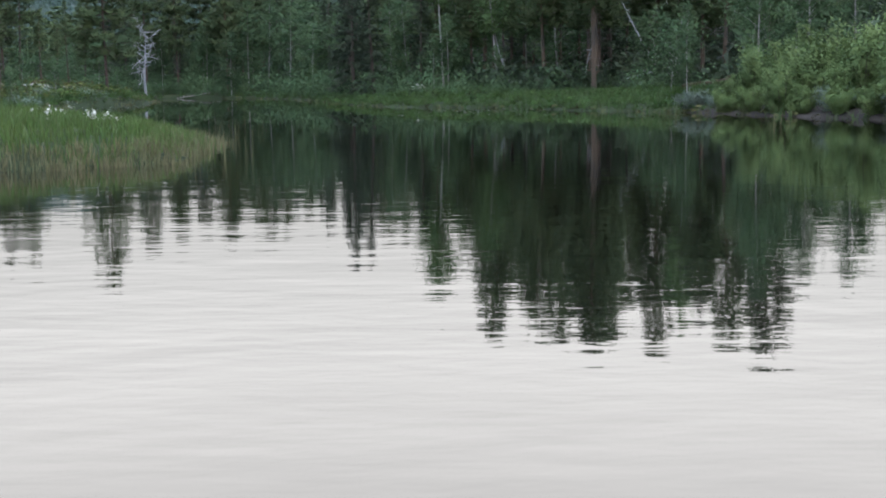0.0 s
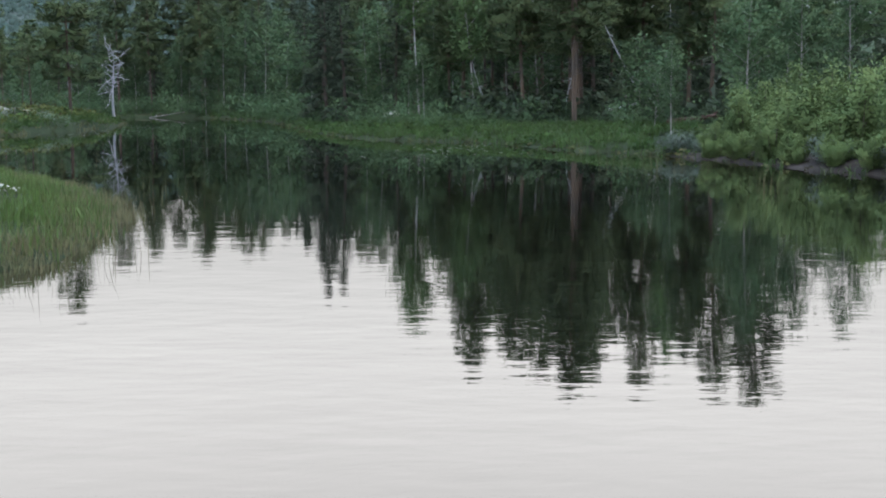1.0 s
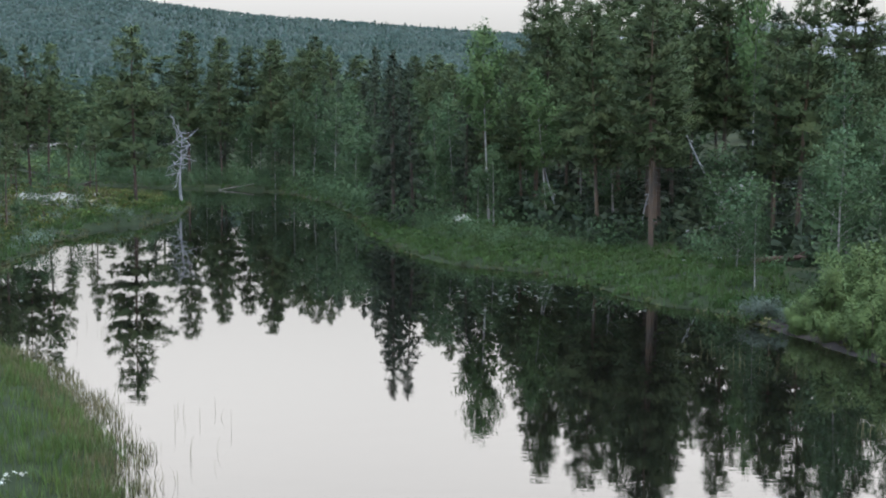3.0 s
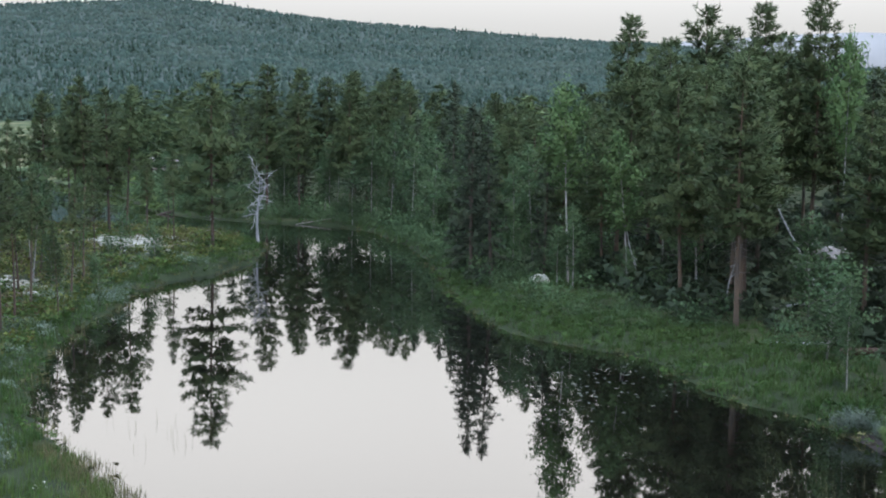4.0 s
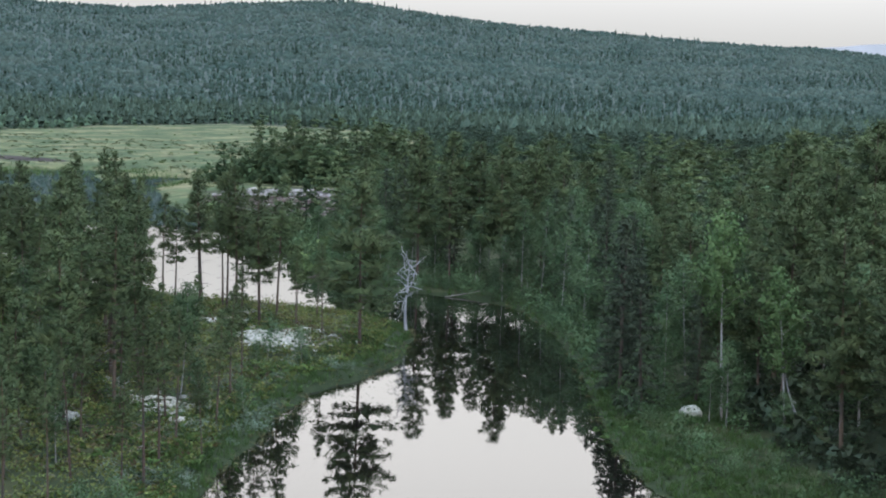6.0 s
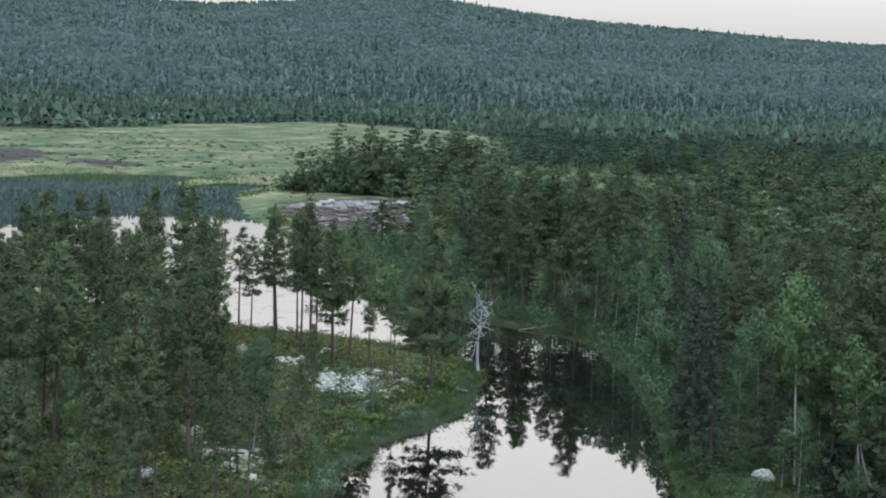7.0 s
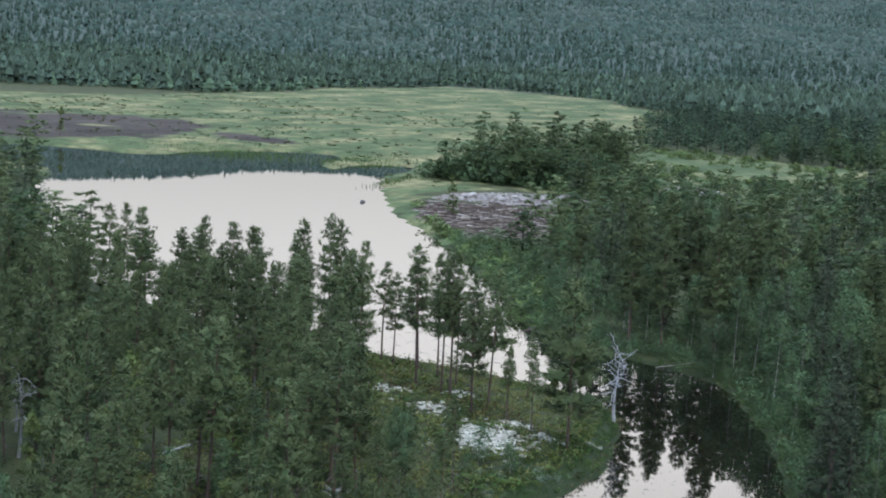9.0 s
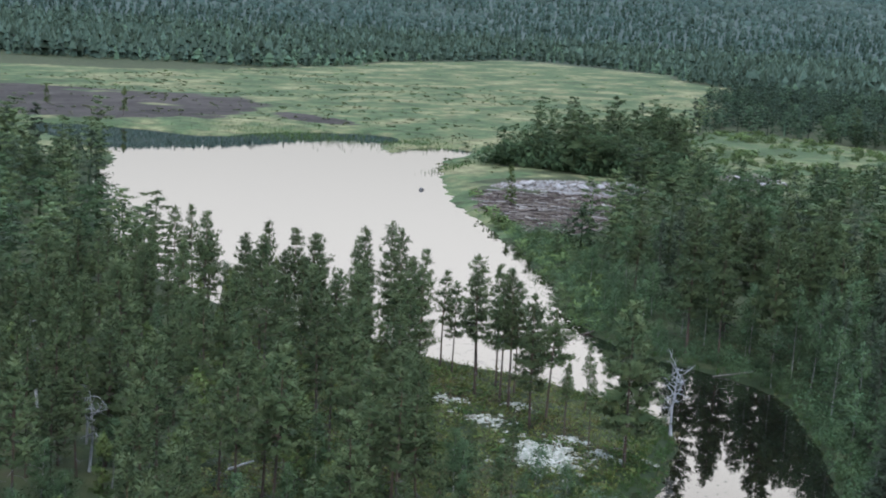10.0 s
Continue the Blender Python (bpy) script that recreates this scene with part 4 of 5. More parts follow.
# ------------------------------------------------------------------ the wider woods, each one sheet of many trees
def mid_tree(seed, kind, h=12.0, n=24, each=26, fine=1.0):
    """A tree for the middle distance: stem, and clumps or plates of foliage with gaps between them."""
    rng = np.random.default_rng(seed)
    s = Soup()
    line = trunk_line(rng, h, 0.12, 4)
    s.tube(line, (0.12, 0.09, 0.05, 0.01), 4, False)
    for i in range(n):
        q = (i + rng.uniform()) / n
        a = i * 2.4 + rng.normal() * 0.5
        out = np.array((math.cos(a), math.sin(a), 0.0))
        if kind == "birch":
            z, reach = h * (0.10 + 0.84 * q), 1.5 * math.sin(math.pi * min(1, 0.24 + 0.72 * q)) * rng.uniform(0.4, 1.1)
            c = at_height(line, z) + 0.85 * reach * out
            r = rng.uniform(0.34, 0.55) * (1.1 - 0.4 * q)
            at = c + rng.normal(size=(5, 3)) * r * 0.75
            # large leaves near the stem, added to darken the crown's inside
            s.leaves(rng, [at_height(line, z) + 0.5 * reach * out], 2, 0.30 * reach + 0.1, 0.15, heart=at_height(line, z))
            s.leaves(rng, at, max(1, each // 5), 0.19 * fine, r * 0.42, heart=c)
        else:
            if kind == "pine":
                z, reach = h * (0.24 + 0.74 * q), 1.75 * (0.24 + 0.76 * (1 - q) ** 0.75) * min(1.0, 0.6 + 2 * q) * rng.uniform(0.65, 1.15)
                droop = -0.1 + 0.5 * q
            else:
                z, reach = h * (0.06 + 0.92 * q), (1.7 * (1 - q) ** 0.8 + 0.12) * rng.uniform(0.7, 1.1)
                droop = -0.4 + 0.6 * q
            # large inner leaves added under each plate to keep light out
            s.leaves(rng, [at_height(line, z) + 0.42 * reach * (out + (0, 0, droop))], 2, 0.30 * reach, 0.08, 1.2, heart=at_height(line, z) - (0, 0, 0.3))
            m = 4
            t = rng.uniform(0.3, 1.0, m)[:, None]
            at = at_height(line, z) + reach * t * (out + (0, 0, droop)) + rng.normal(size=(m, 3)) * (0.22 * reach, 0.22 * reach, 0.07)
            s.sprays(rng, at, np.tile(out + (0, 0, 0.35 if kind == "pine" else -0.15), (m, 1)), max(1, each // 4), 0.46 * fine, 0.10 * fine, 0.8)
    return s.crown()


def far_tree(seed, tall):
    """A ragged conifer for the distance, one metre high: skirts of boughs one over another."""
    rng = np.random.default_rng(seed)
    tiers = ((0.06, 0.17, 0.42), (0.28, 0.18, 0.40), (0.52, 0.13, 0.34), (0.74, 0.08, 0.28)) if tall else ((0.05, 0.24, 0.45), (0.32, 0.25, 0.42), (0.62, 0.17, 0.38))
    k, v, f, n = 6, [], [], []
    for z, r, up in tiers:
        b, off = len(v), rng.normal(size=2) * 0.03
        for j in range(k):
            a, q = 6.283 * j / k + rng.uniform(-0.35, 0.35), r * rng.uniform(0.6, 1.3)
            v.append((q * math.cos(a) + off[0], q * math.sin(a) + off[1], z + rng.uniform(-0.05, 0.07)))
            n.append((math.cos(a), math.sin(a), 0.8))
        v.append((off[0] * 0.3, off[1] * 0.3, min(1.0, z + up)))
        n.append((0.0, 0.0, 1.0))
        f += [(b + j, b + (j + 1) % k, b + k) for j in range(k)]
    n = np.array(n)
    return np.array(v), f, n / np.linalg.norm(n, axis=1, keepdims=True)


def wood_of(name, pts, templates, heights, mat, label, wide=1.0, smooth=False):
    """Many trees joined: templates are repeated at pts with their own height and turn."""
    if not pts:
        return None
    V, F, N, T, n = [], [], [], [], 0
    xs, ys = np.array([p[0] for p in pts]), np.array([p[1] for p in pts])
    zs = height(xs, ys)
    groups = rngp.integers(len(templates), size=len(pts))
    for g, (tv, tf, tn) in enumerate(templates):
        idx = np.nonzero(groups == g)[0]
        if not len(idx):
            continue
        hs = heights(xs[idx], ys[idx])
        az, dist = bearing(xs[idx], ys[idx])
        hs = np.where((az > -18) & (az < -8.5) & (dist > 185) & (dist < 300), np.minimum(hs, 8.5), hs)
        hs = np.where((az > 10.5) & (dist < 230), np.minimum(hs, 0.07 * dist), hs)
        hs = np.minimum(np.minimum(hs, lower_wood(xs[idx], ys[idx])), low_cap(xs[idx], ys[idx]))
        a = rngp.uniform(0, 6.283, len(idx))
        h0 = tv[:, 2].max()
        k = hs / h0
        kw = k * wide * rngp.uniform(0.8, 1.2, len(idx))
        vx = (tv[None, :, 0] * np.cos(a)[:, None] - tv[None, :, 1] * np.sin(a)[:, None]) * kw[:, None] + xs[idx][:, None]
        vy = (tv[None, :, 0] * np.sin(a)[:, None] + tv[None, :, 1] * np.cos(a)[:, None]) * kw[:, None] + ys[idx][:, None]
        vz = tv[None, :, 2] * k[:, None] + zs[idx][:, None] - 0.1
        V.append(np.stack((vx, vy, vz), -1).reshape(-1, 3))
        T.append(np.repeat(rngp.uniform(-1, 1, len(idx)), len(tv)))
        if not smooth:
            N.append(np.stack((tn[None, :, 0] * np.cos(a)[:, None] - tn[None, :, 1] * np.sin(a)[:, None], tn[None, :, 0] * np.sin(a)[:, None] + tn[None, :, 1] * np.cos(a)[:, None],
                               np.repeat(tn[None, :, 2], len(idx), 0)), -1).reshape(-1, 3))
        tfq = np.array([t if len(t) == 4 else (*t, t[2]) for t in tf])
        off = n + np.arange(len(idx)) * len(tv)
        F.append((tfq[None] + off[:, None, None]).reshape(-1, 4))
        n += len(idx) * len(tv)
    F = np.concatenate(F)
    tri = (F[:, 2] == F[:, 3]) | (F[:, 3] < 0)
    T = np.concatenate(T)
    ob = mesh_object(name, np.concatenate(V), F[~tri].tolist() + F[tri][:, :3].tolist(), mat, smooth=True, normals=np.concatenate(N) if N else None)
    a = ob.data.attributes.new("tone", "FLOAT", "POINT")
    a.data.foreach_set("value", T)
    return tagged(ob, label, "forest", kind="stuff")


MIDS = {k: [mid_tree(s + i, k, h, 24, 32 if k == "birch" else 36, 0.86) for i in range(5)] for k, s, h in (("pine", 100, 13.0), ("spruce", 120, 13.0), ("birch", 140, 9.0))}


def mid_ok(x, y):
    az, dist = bearing(x, y)
    d = shore_distance(x, y)
    ok = (d > 1.2) & (dist > 60) & (dist < 470) & (az > -46) & (az < 26) & forest_floor_ok(x, y)
    ok &= ~(east_side(x, y) & (d < 20) & (x < 40) & (y < 176))
    ok &= ~((x > -88) & (x < -2) & (y < 134) & ~east_side(x, y))
    ok &= ~inside(LOWSHORE, x, y)
    ok &= ~((az > 7.2) & (az < 9.2) & (dist < 170)) & ~((az > 12.6) & (dist < 230) & (wave(x, y, 0.9, 1) < -0.1))
    # the open shore of the far lake end
    ok &= ~((x < -150) & (y > 262))
    return ok


mid = scatter(9000, -140, -60, 285, 410, 4.7, lambda x, y: inside(COPSE, x, y) & forest_floor_ok(x, y), [])
copse_count = len(mid)
mid += scatter(45000, -330, 200, 40, 480, 6.2, mid_ok, PLANTED + mid)
u = rngp.uniform(size=len(mid))
leaf_share = np.array([0.5 if i < copse_count else 0.46 if (x > -75 and x < -10 and y < 260) else 0.66 if y > 330 else 0.36 for i, (x, y) in enumerate(mid)])
wood_of("birch_wood", [p for p, q, s in zip(mid, u, leaf_share) if q < s], MIDS["birch"], lambda x, y: rngp.uniform(6, 10.5, len(x)), M_BIRCH, "leafy birch wood mixed among conifers", 2.5)
in_copse = [bool(v) for v in inside(COPSE, np.array([p[0] for p in mid]), np.array([p[1] for p in mid]))]
wood_of("copse_pines", [p for p, q, s, k in zip(mid, u, leaf_share, in_copse) if k and q >= s], MIDS["pine"][:4] + MIDS["birch"][:2], lambda x, y: rngp.uniform(8, 17, len(x)), M_COPSE, "dark copse of tall pines beside a bog", 1.8)
u = np.where(np.array(in_copse) & (u >= leaf_share), 9.0, u)
wood_of("pine_wood", [p for p, q, s in zip(mid, u, leaf_share) if s <= q < s + 0.45 * (1 - s) + 0.1], MIDS["pine"], lambda x, y: rngp.uniform(7.5, 15, len(x)), M_PINE, "dense wood of Scots pines behind the lake", 2.35)
wood_of("spruce_wood", [p for p, q, s in zip(mid, u, leaf_share) if s + 0.45 * (1 - s) + 0.1 <= q < 2], MIDS["spruce"], lambda x, y: rngp.uniform(7, 15, len(x)), M_SPRUCE, "dark spruces among the mixed wood", 1.9)

def far_mound(seed):
    """A low round birch crown of the distance, one metre high."""
    rng = np.random.default_rng(seed)
    k, v, f = 5, [], []
    for z, r in ((-0.05, 0.5), (0.66, 0.36)):
        for j in range(k):
            a, q = 6.283 * j / k + rng.uniform(-0.3, 0.3), r * rng.uniform(0.75, 1.25)
            v.append((q * math.cos(a), q * math.sin(a), z + rng.uniform(-0.05, 0.08)))
    v.append((0.0, 0.0, 1.0))
    for j in range(k):
        f += [(j, (j + 1) % k, k + (j + 1) % k, k + j), (k + j, k + (j + 1) % k, 10, 10)]
    return np.array(v), f, None


MOUNDS = [far_mound(240 + i) for i in range(6)]
FARC = [far_tree(200 + i, i % 3 > 0) for i in range(9)]


def far_ok(lo, hi):
    def accept(x, y):
        az, dist = bearing(x, y)
        return (dist > lo) & (dist < hi) & (az > -46) & (az < 15) & (bog_cover(x, y) < 0.3) & ~inside(CLEARING, x, y) & ~inside(PEATBANK, x, y)
    return accept


LITES = {"conifer": [mid_tree(260 + i, "spruce" if i % 2 else "pine", 12.0, 15, 8, 1.6) for i in range(4)], "birch": [mid_tree(270 + i, "birch", 8.0, 12, 10, 1.6) for i in range(4)]}
near_plain = scatter(34000, -420, 260, 350, 820, 6.0, far_ok(465, 800))
u = rngp.uniform(size=len(near_plain))
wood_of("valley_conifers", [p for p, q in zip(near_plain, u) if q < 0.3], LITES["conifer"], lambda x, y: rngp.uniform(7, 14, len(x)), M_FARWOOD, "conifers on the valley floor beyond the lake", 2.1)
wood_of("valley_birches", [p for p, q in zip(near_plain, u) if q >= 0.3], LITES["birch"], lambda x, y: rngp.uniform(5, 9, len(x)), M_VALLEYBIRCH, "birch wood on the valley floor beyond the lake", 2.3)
plain = scatter(100000, -1000, 640, 350, 1320, 5.4, far_ok(795, 1320))
u = rngp.uniform(size=len(plain))
bands = np.array([0.62 + 0.6 * float(wave(x, y, 0.016, 5)) for x, y in plain])
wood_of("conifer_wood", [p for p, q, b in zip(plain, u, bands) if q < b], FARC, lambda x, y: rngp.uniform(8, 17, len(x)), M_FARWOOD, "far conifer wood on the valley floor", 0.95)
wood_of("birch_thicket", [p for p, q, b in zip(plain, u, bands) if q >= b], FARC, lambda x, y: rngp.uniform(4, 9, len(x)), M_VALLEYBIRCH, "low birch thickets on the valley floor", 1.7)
slope = scatter(170000, -2400, 1500, 700, 2950, 7.9, far_ok(1320, 2900))
u = rngp.uniform(size=len(slope))
low = np.array([float(0.95 - 0.85 * sstep(1250, 2100, np.hypot(x, y)) + 0.55 * wave(x, y, 0.009, 2)) for x, y in slope])
wood_of("hillside_conifers", [p for p, q, b in zip(slope, u, low) if q < b], FARC, lambda x, y: rngp.uniform(5, 13.5, len(x)), M_HAZYHILLPINE, "conifers on the lower slopes of a fell", 1.0)
wood_of("fell_birches", [p for p, q, b in zip(slope, u, low) if q >= b], MOUNDS, lambda x, y: rngp.uniform(3.5, 7.0, len(x)), M_HAZYHILLWOOD, "open birch wood covering a long fell", 1.45, True)


# ------------------------------------------------------------------ undergrowth, grass, heath
def mid_bush(seed, n=26, leaf=0.17):
    rng = np.random.default_rng(seed)
    s = Soup()
    at = rng.normal(size=(n, 3)) * (0.45, 0.45, 0.26) + (0, 0, 0.48)
    at[:, 2] = np.abs(at[:, 2])
    s.leaves(rng, at, 6, leaf, 0.12, heart=np.array((0.0, 0.0, 0.3)))
    v, f, n = s.crown()
    v[:, 2] = np.clip(v[:, 2], -0.05, 1.2)
    return v, f, n


BUSHES = [mid_bush(300 + i) for i in range(5)]
FINE_BUSHES = [mid_bush(310 + i, 60, 0.05) for i in range(5)]


def stuff_of(name, pts, templates, heights, mat, label, category, wide=1.0):
    ob = wood_of(name, pts, templates, heights, mat, label, wide)
    return tagged(ob, category=category)


def thicket_ok(x, y):
    d = shore_distance(x, y)
    edge = np.interp(y, [50, 62, 70, 90, 105, 150, 300], [3.5, 6.0, 5.4, 3.2, 1.5, 1.0, 0.8])
    return east_side(x, y) & (d > edge) & (d < 13) & ~((np.abs(x + 1.85) < 1.2) & (y < 94) & (y > 86)) & (y < 215) & (x < 26) & (forest_floor_ok(x, y) | (d < 6))


thicket = scatter(9000, -85, 27, 46, 215, 1.7, thicket_ok)
stuff_of("undergrowth", thicket, FINE_BUSHES, lambda x, y: rngp.uniform(0.6, 2.2, len(x)) * np.where(y > 100, 1.4, 1.0), M_BIRCH, "leafy undergrowth at the foot of the wood", "undergrowth", 1.0)
west_scrub = scatter(5000, -88, -20, 42, 134, 4.6, lambda x, y: ~east_side(x, y) & (shore_distance(x, y) > 2.5))
stuff_of("low_scrub", west_scrub, FINE_BUSHES, lambda x, y: rngp.uniform(0.4, 1.5, len(x)) * np.where((y > 96) & (x > -54), 0.45, 1.0), M_BIRCH, "low birch and juniper scrub among pines", "scrub", 1.3)
shore_scrub = scatter(9000, -150, -45, 150, 345, 2.1, lambda x, y: (shore_distance(x, y) > 0.2) & east_side(x, y) & (shore_distance(x, y) < 9) & ~inside(COPSE, x, y) & ~inside(BROWN, x, y) & ~inside(GRAVEL, x, y))
stuff_of("shore_scrub", shore_scrub, BUSHES, lambda x, y: rngp.uniform(0.6, 2.0, len(x)), M_WILLOW, "pale willow scrub along the lake shore", "scrub", 1.3)
copse_floor = scatter(6000, -140, -60, 285, 410, 2.2, lambda x, y: inside(COPSE, x, y) & (shore_distance(x, y) > 1.0))
stuff_of("copse_scrub", copse_floor, BUSHES, lambda x, y: rngp.uniform(1.6, 5.5, len(x)), M_BIRCH, "dark leafy scrub filling the foot of a copse", "scrub", 0.9)
deep = scatter(4500, 2, 60, 56, 130, 2.2, lambda x, y: east_side(x, y) & (shore_distance(x, y) >= 9) & (shore_distance(x, y) < 42))
stuff_of("forest_shrubs", deep, BUSHES, lambda x, y: rngp.uniform(0.7, 2.4, len(x)), M_SPRUCE, "dark juniper and young spruce under the wood", "shrubs", 1.1)
bog_scrub = scatter(450, -520, -130, 290, 900, 5.0, lambda x, y: (bog_cover(x, y) > 0.5) & (shore_distance(x, y) > 2) & (wave(x, y, 0.03, 6) > 0.05))
stuff_of("bog_shrubs", bog_scrub, [BUSHES[0]], lambda x, y: rngp.uniform(0.3, 0.9, len(x)), M_WILLOW, "low dwarf shrubs dotted over the bog", "shrub", 2.2)


SMALL_BUSHES = [mid_bush(330 + i, 6, 0.3) for i in range(5)]
tussocks = scatter(5000, -430, -110, 262, 640, 3.6, lambda x, y: ((bog_cover(x, y) > 0.4) | inside(PEATBANK, x, y)) & (shore_distance(x, y) > 0.5) & (wave(x, y, 0.05, 2) + 0.5 * wave(x, y, 0.21, 4) > 0.0))
stuff_of("bog_tussocks", tussocks, SMALL_BUSHES, lambda x, y: rngp.uniform(0.2, 0.75, len(x)), M_BOGTUFT, "yellow-green sedge tussocks scattered over the bog", "tussocks", 2.4)
bank_row = scatter(7000, -50, 10, 76, 152, 1.25, lambda x, y: east_side(x, y) & (shore_distance(x, y) > np.interp(y, [76, 84, 96, 104], [4.0, 2.4, 1.2, 0.6])) & (shore_distance(x, y) < 4.4))
stuff_of("bank_shrubs", bank_row, FINE_BUSHES, lambda x, y: rngp.uniform(0.7, 2.4, len(x)), M_BIRCH, "leafy shrubs crowding the shaded river bank", "shrubs", 0.85)
glade_row = scatter(1500, -125, -25, 292, 490, 4.2, lambda x, y: (inside(CLEARING, x, y) | inside(GLADE, x, y)) & (wave(x, y, 0.11, 2) > -0.1))
stuff_of("clearing_shrubs", glade_row, BUSHES, lambda x, y: rngp.uniform(0.5, 2.4, len(x)), M_WILLOW, "scattered low willows in a boggy clearing", "shrubs", 1.3)


def blades(name, pts, hs, width, mats, label, category="sedge", lean=0.28, floor=None):
    """Bent tapering blades, one to every place."""
    p = np.asarray(pts, float)
    n = len(p)
    z = np.maximum(height(p[:, 0], p[:, 1]), -0.05 if floor is None else floor)
    a = rngp.uniform(0, 6.283, n)
    la = rngp.uniform(0, 6.283, n)
    ln = np.abs(rngp.normal(size=n)) * lean * hs
    dx, dy = np.cos(a) * width / 2, np.sin(a) * width / 2
    lx, ly = np.cos(la) * ln, np.sin(la) * ln
    v = np.empty((n, 5, 3))
    v[:, 0] = np.stack((p[:, 0] - dx, p[:, 1] - dy, z), 1)
    v[:, 1] = np.stack((p[:, 0] + dx, p[:, 1] + dy, z), 1)
    v[:, 2] = np.stack((p[:, 0] + dx * 0.75 + lx * 0.35, p[:, 1] + dy * 0.75 + ly * 0.35, z + hs * 0.6), 1)
    v[:, 3] = np.stack((p[:, 0] - dx * 0.75 + lx * 0.35, p[:, 1] - dy * 0.75 + ly * 0.35, z + hs * 0.6), 1)
    v[:, 4] = np.stack((p[:, 0] + lx, p[:, 1] + ly, z + hs), 1)
    base = np.arange(n)[:, None] * 5
    f = (base + np.array([[0, 1, 2, 3]])).tolist() + (base + np.array([[3, 2, 4]])).tolist()
    ob = mesh_object(name, v.reshape(-1, 3), f, mats)
    return tagged(ob, label, category, kind="stuff")


def sample(n, x0, x1, y0, y1, accept):
    xs, ys = rngp.uniform(x0, x1, n), rngp.uniform(y0, y1, n)
    ok = accept(xs, ys)
    return np.stack((xs[ok], ys[ok]), 1)


def tuft_field(n, *box_accept):
    """Blades gathered in tussocks."""
    c = sample(n // 12, *box_accept)
    p = np.repeat(c, 12, 0) + rngp.normal(size=(len(c) * 12, 2)) * 0.16
    return p


west_bank = lambda lo, hi: (lambda x, y: (lambda d: (d > lo) & (d < hi) & ~east_side(x, y))(shore_distance(x, y)))
east_bank = lambda lo, hi: (lambda x, y: (lambda d: (d > lo) & (d < hi) & east_side(x, y))(shore_distance(x, y)))
spit = tuft_field(54000, -17, -1.0, 6, 50, west_bank(-0.1, 9.0))
blades("sedge_meadow", spit, rngp.uniform(0.2, 0.45, len(spit)), 0.02, M_SPITSEDGE, "bright green sedge on a low spit", lean=0.4)
fringe = tuft_field(130000, -17, 0, 6, 50, west_bank(-0.7, 0.9))
blades("sedge_fringe", fringe, rngp.uniform(0.10, 0.32, len(fringe)), 0.018, M_DRYSEDGE, "straw-coloured sedge standing in shallow water", lean=0.4)
wb = tuft_field(60000, -40, -15, 49, 126, west_bank(0.2, 4.5))
blades("bank_sedge", wb, rngp.uniform(0.25, 0.55, len(wb)), 0.035, M_SEDGE, "green sedge along the western bank")
wbf = tuft_field(16000, -40, -14, 49, 126, west_bank(-0.5, 0.5))
blades("bank_fringe", wbf, rngp.uniform(0.15, 0.4, len(wbf)), 0.03, M_DRYSEDGE, "dry sedge fringe at the waterline")
eb = tuft_field(70000, -12, 14, 58, 100, east_bank(0.3, 8.0))
blades("meadow_sedge", eb, rngp.uniform(0.15, 0.42, len(eb)), 0.04, M_SEDGE, "green sedge strip below the eastern wood", lean=0.6)
ebf = tuft_field(12000, -10, 16, 44, 100, east_bank(-0.5, 0.7))
blades("waterline_sedge", ebf, rngp.uniform(0.15, 0.4, len(ebf)), 0.03, M_SEDGE, "green sedge fringe along the eastern waterline", lean=0.5)
nb = tuft_field(26000, -45, -5, 95, 152, east_bank(0.1, 3.6))
blades("shore_grass", nb, rngp.uniform(0.3, 0.8, len(nb)), 0.04, M_SEDGE, "rank grass along the shaded northern shore")


def standing(cx, cy, rx, ry, n):
    return np.stack((cx + rx * rngp.normal(size=n), cy + ry * rngp.normal(size=n)), 1)


reeds = np.concatenate([standing(-3.9, 35, 0.6, 1.0, 14), standing(9.4, 50, 0.9, 1.2, 50), standing(11.0, 49.0, 0.6, 1.5, 26), standing(11.5, 40.5, 0.25, 0.3, 26),
                        standing(-4.0, 24.0, 0.7, 0.5, 40), standing(-2.6, 26.5, 0.3, 1.0, 30), standing(-4.8, 40.5, 0.7, 0.7, 10), standing(-11.8, 53.2, 1.1, 1.2, 30)])
reeds = reeds[shore_distance(reeds[:, 0], reeds[:, 1]) < 0]
blades("standing_reeds", reeds, rngp.uniform(0.3, 0.7, len(reeds)), 0.009, M_DRYSEDGE, "sparse pale reeds standing in the water", "reeds", 0.2, -0.05)

far_reeds = np.concatenate([standing(-205, 330, 14, 10, 1500), standing(-168, 335, 6, 8, 700), standing(-135, 292, 1.5, 6, 300)])
blades("lake_reeds", far_reeds, rngp.uniform(0.4, 1.0, len(far_reeds)), 0.12, M_SEDGE, "green reeds in the shallow lake end", "reeds", 0.2, -0.05)

# pale flower heads on the spit
heads = Soup()
fl = sample(260, -15, -4, 14, 48, lambda x, y: (shore_distance(x, y) > 1.5) & (shore_distance(x, y) < 7) & ~east_side(x, y) & (wave(x, y, 0.9, 3) > 0.1))
heads.leaves(np.random.default_rng(5), np.column_stack((fl, height(fl[:, 0], fl[:, 1]) + rngp.uniform(0.3, 0.5, len(fl)))), 7, 0.05, 0.07, 1.0)
ob = new("meadow_flowers", heads.data("meadow_flowers", M_FLOWER))
tagged(ob, "pale cottony flower heads among sedge", "flowers", kind="stuff")

# lily pads lying on the water
pads = Soup()
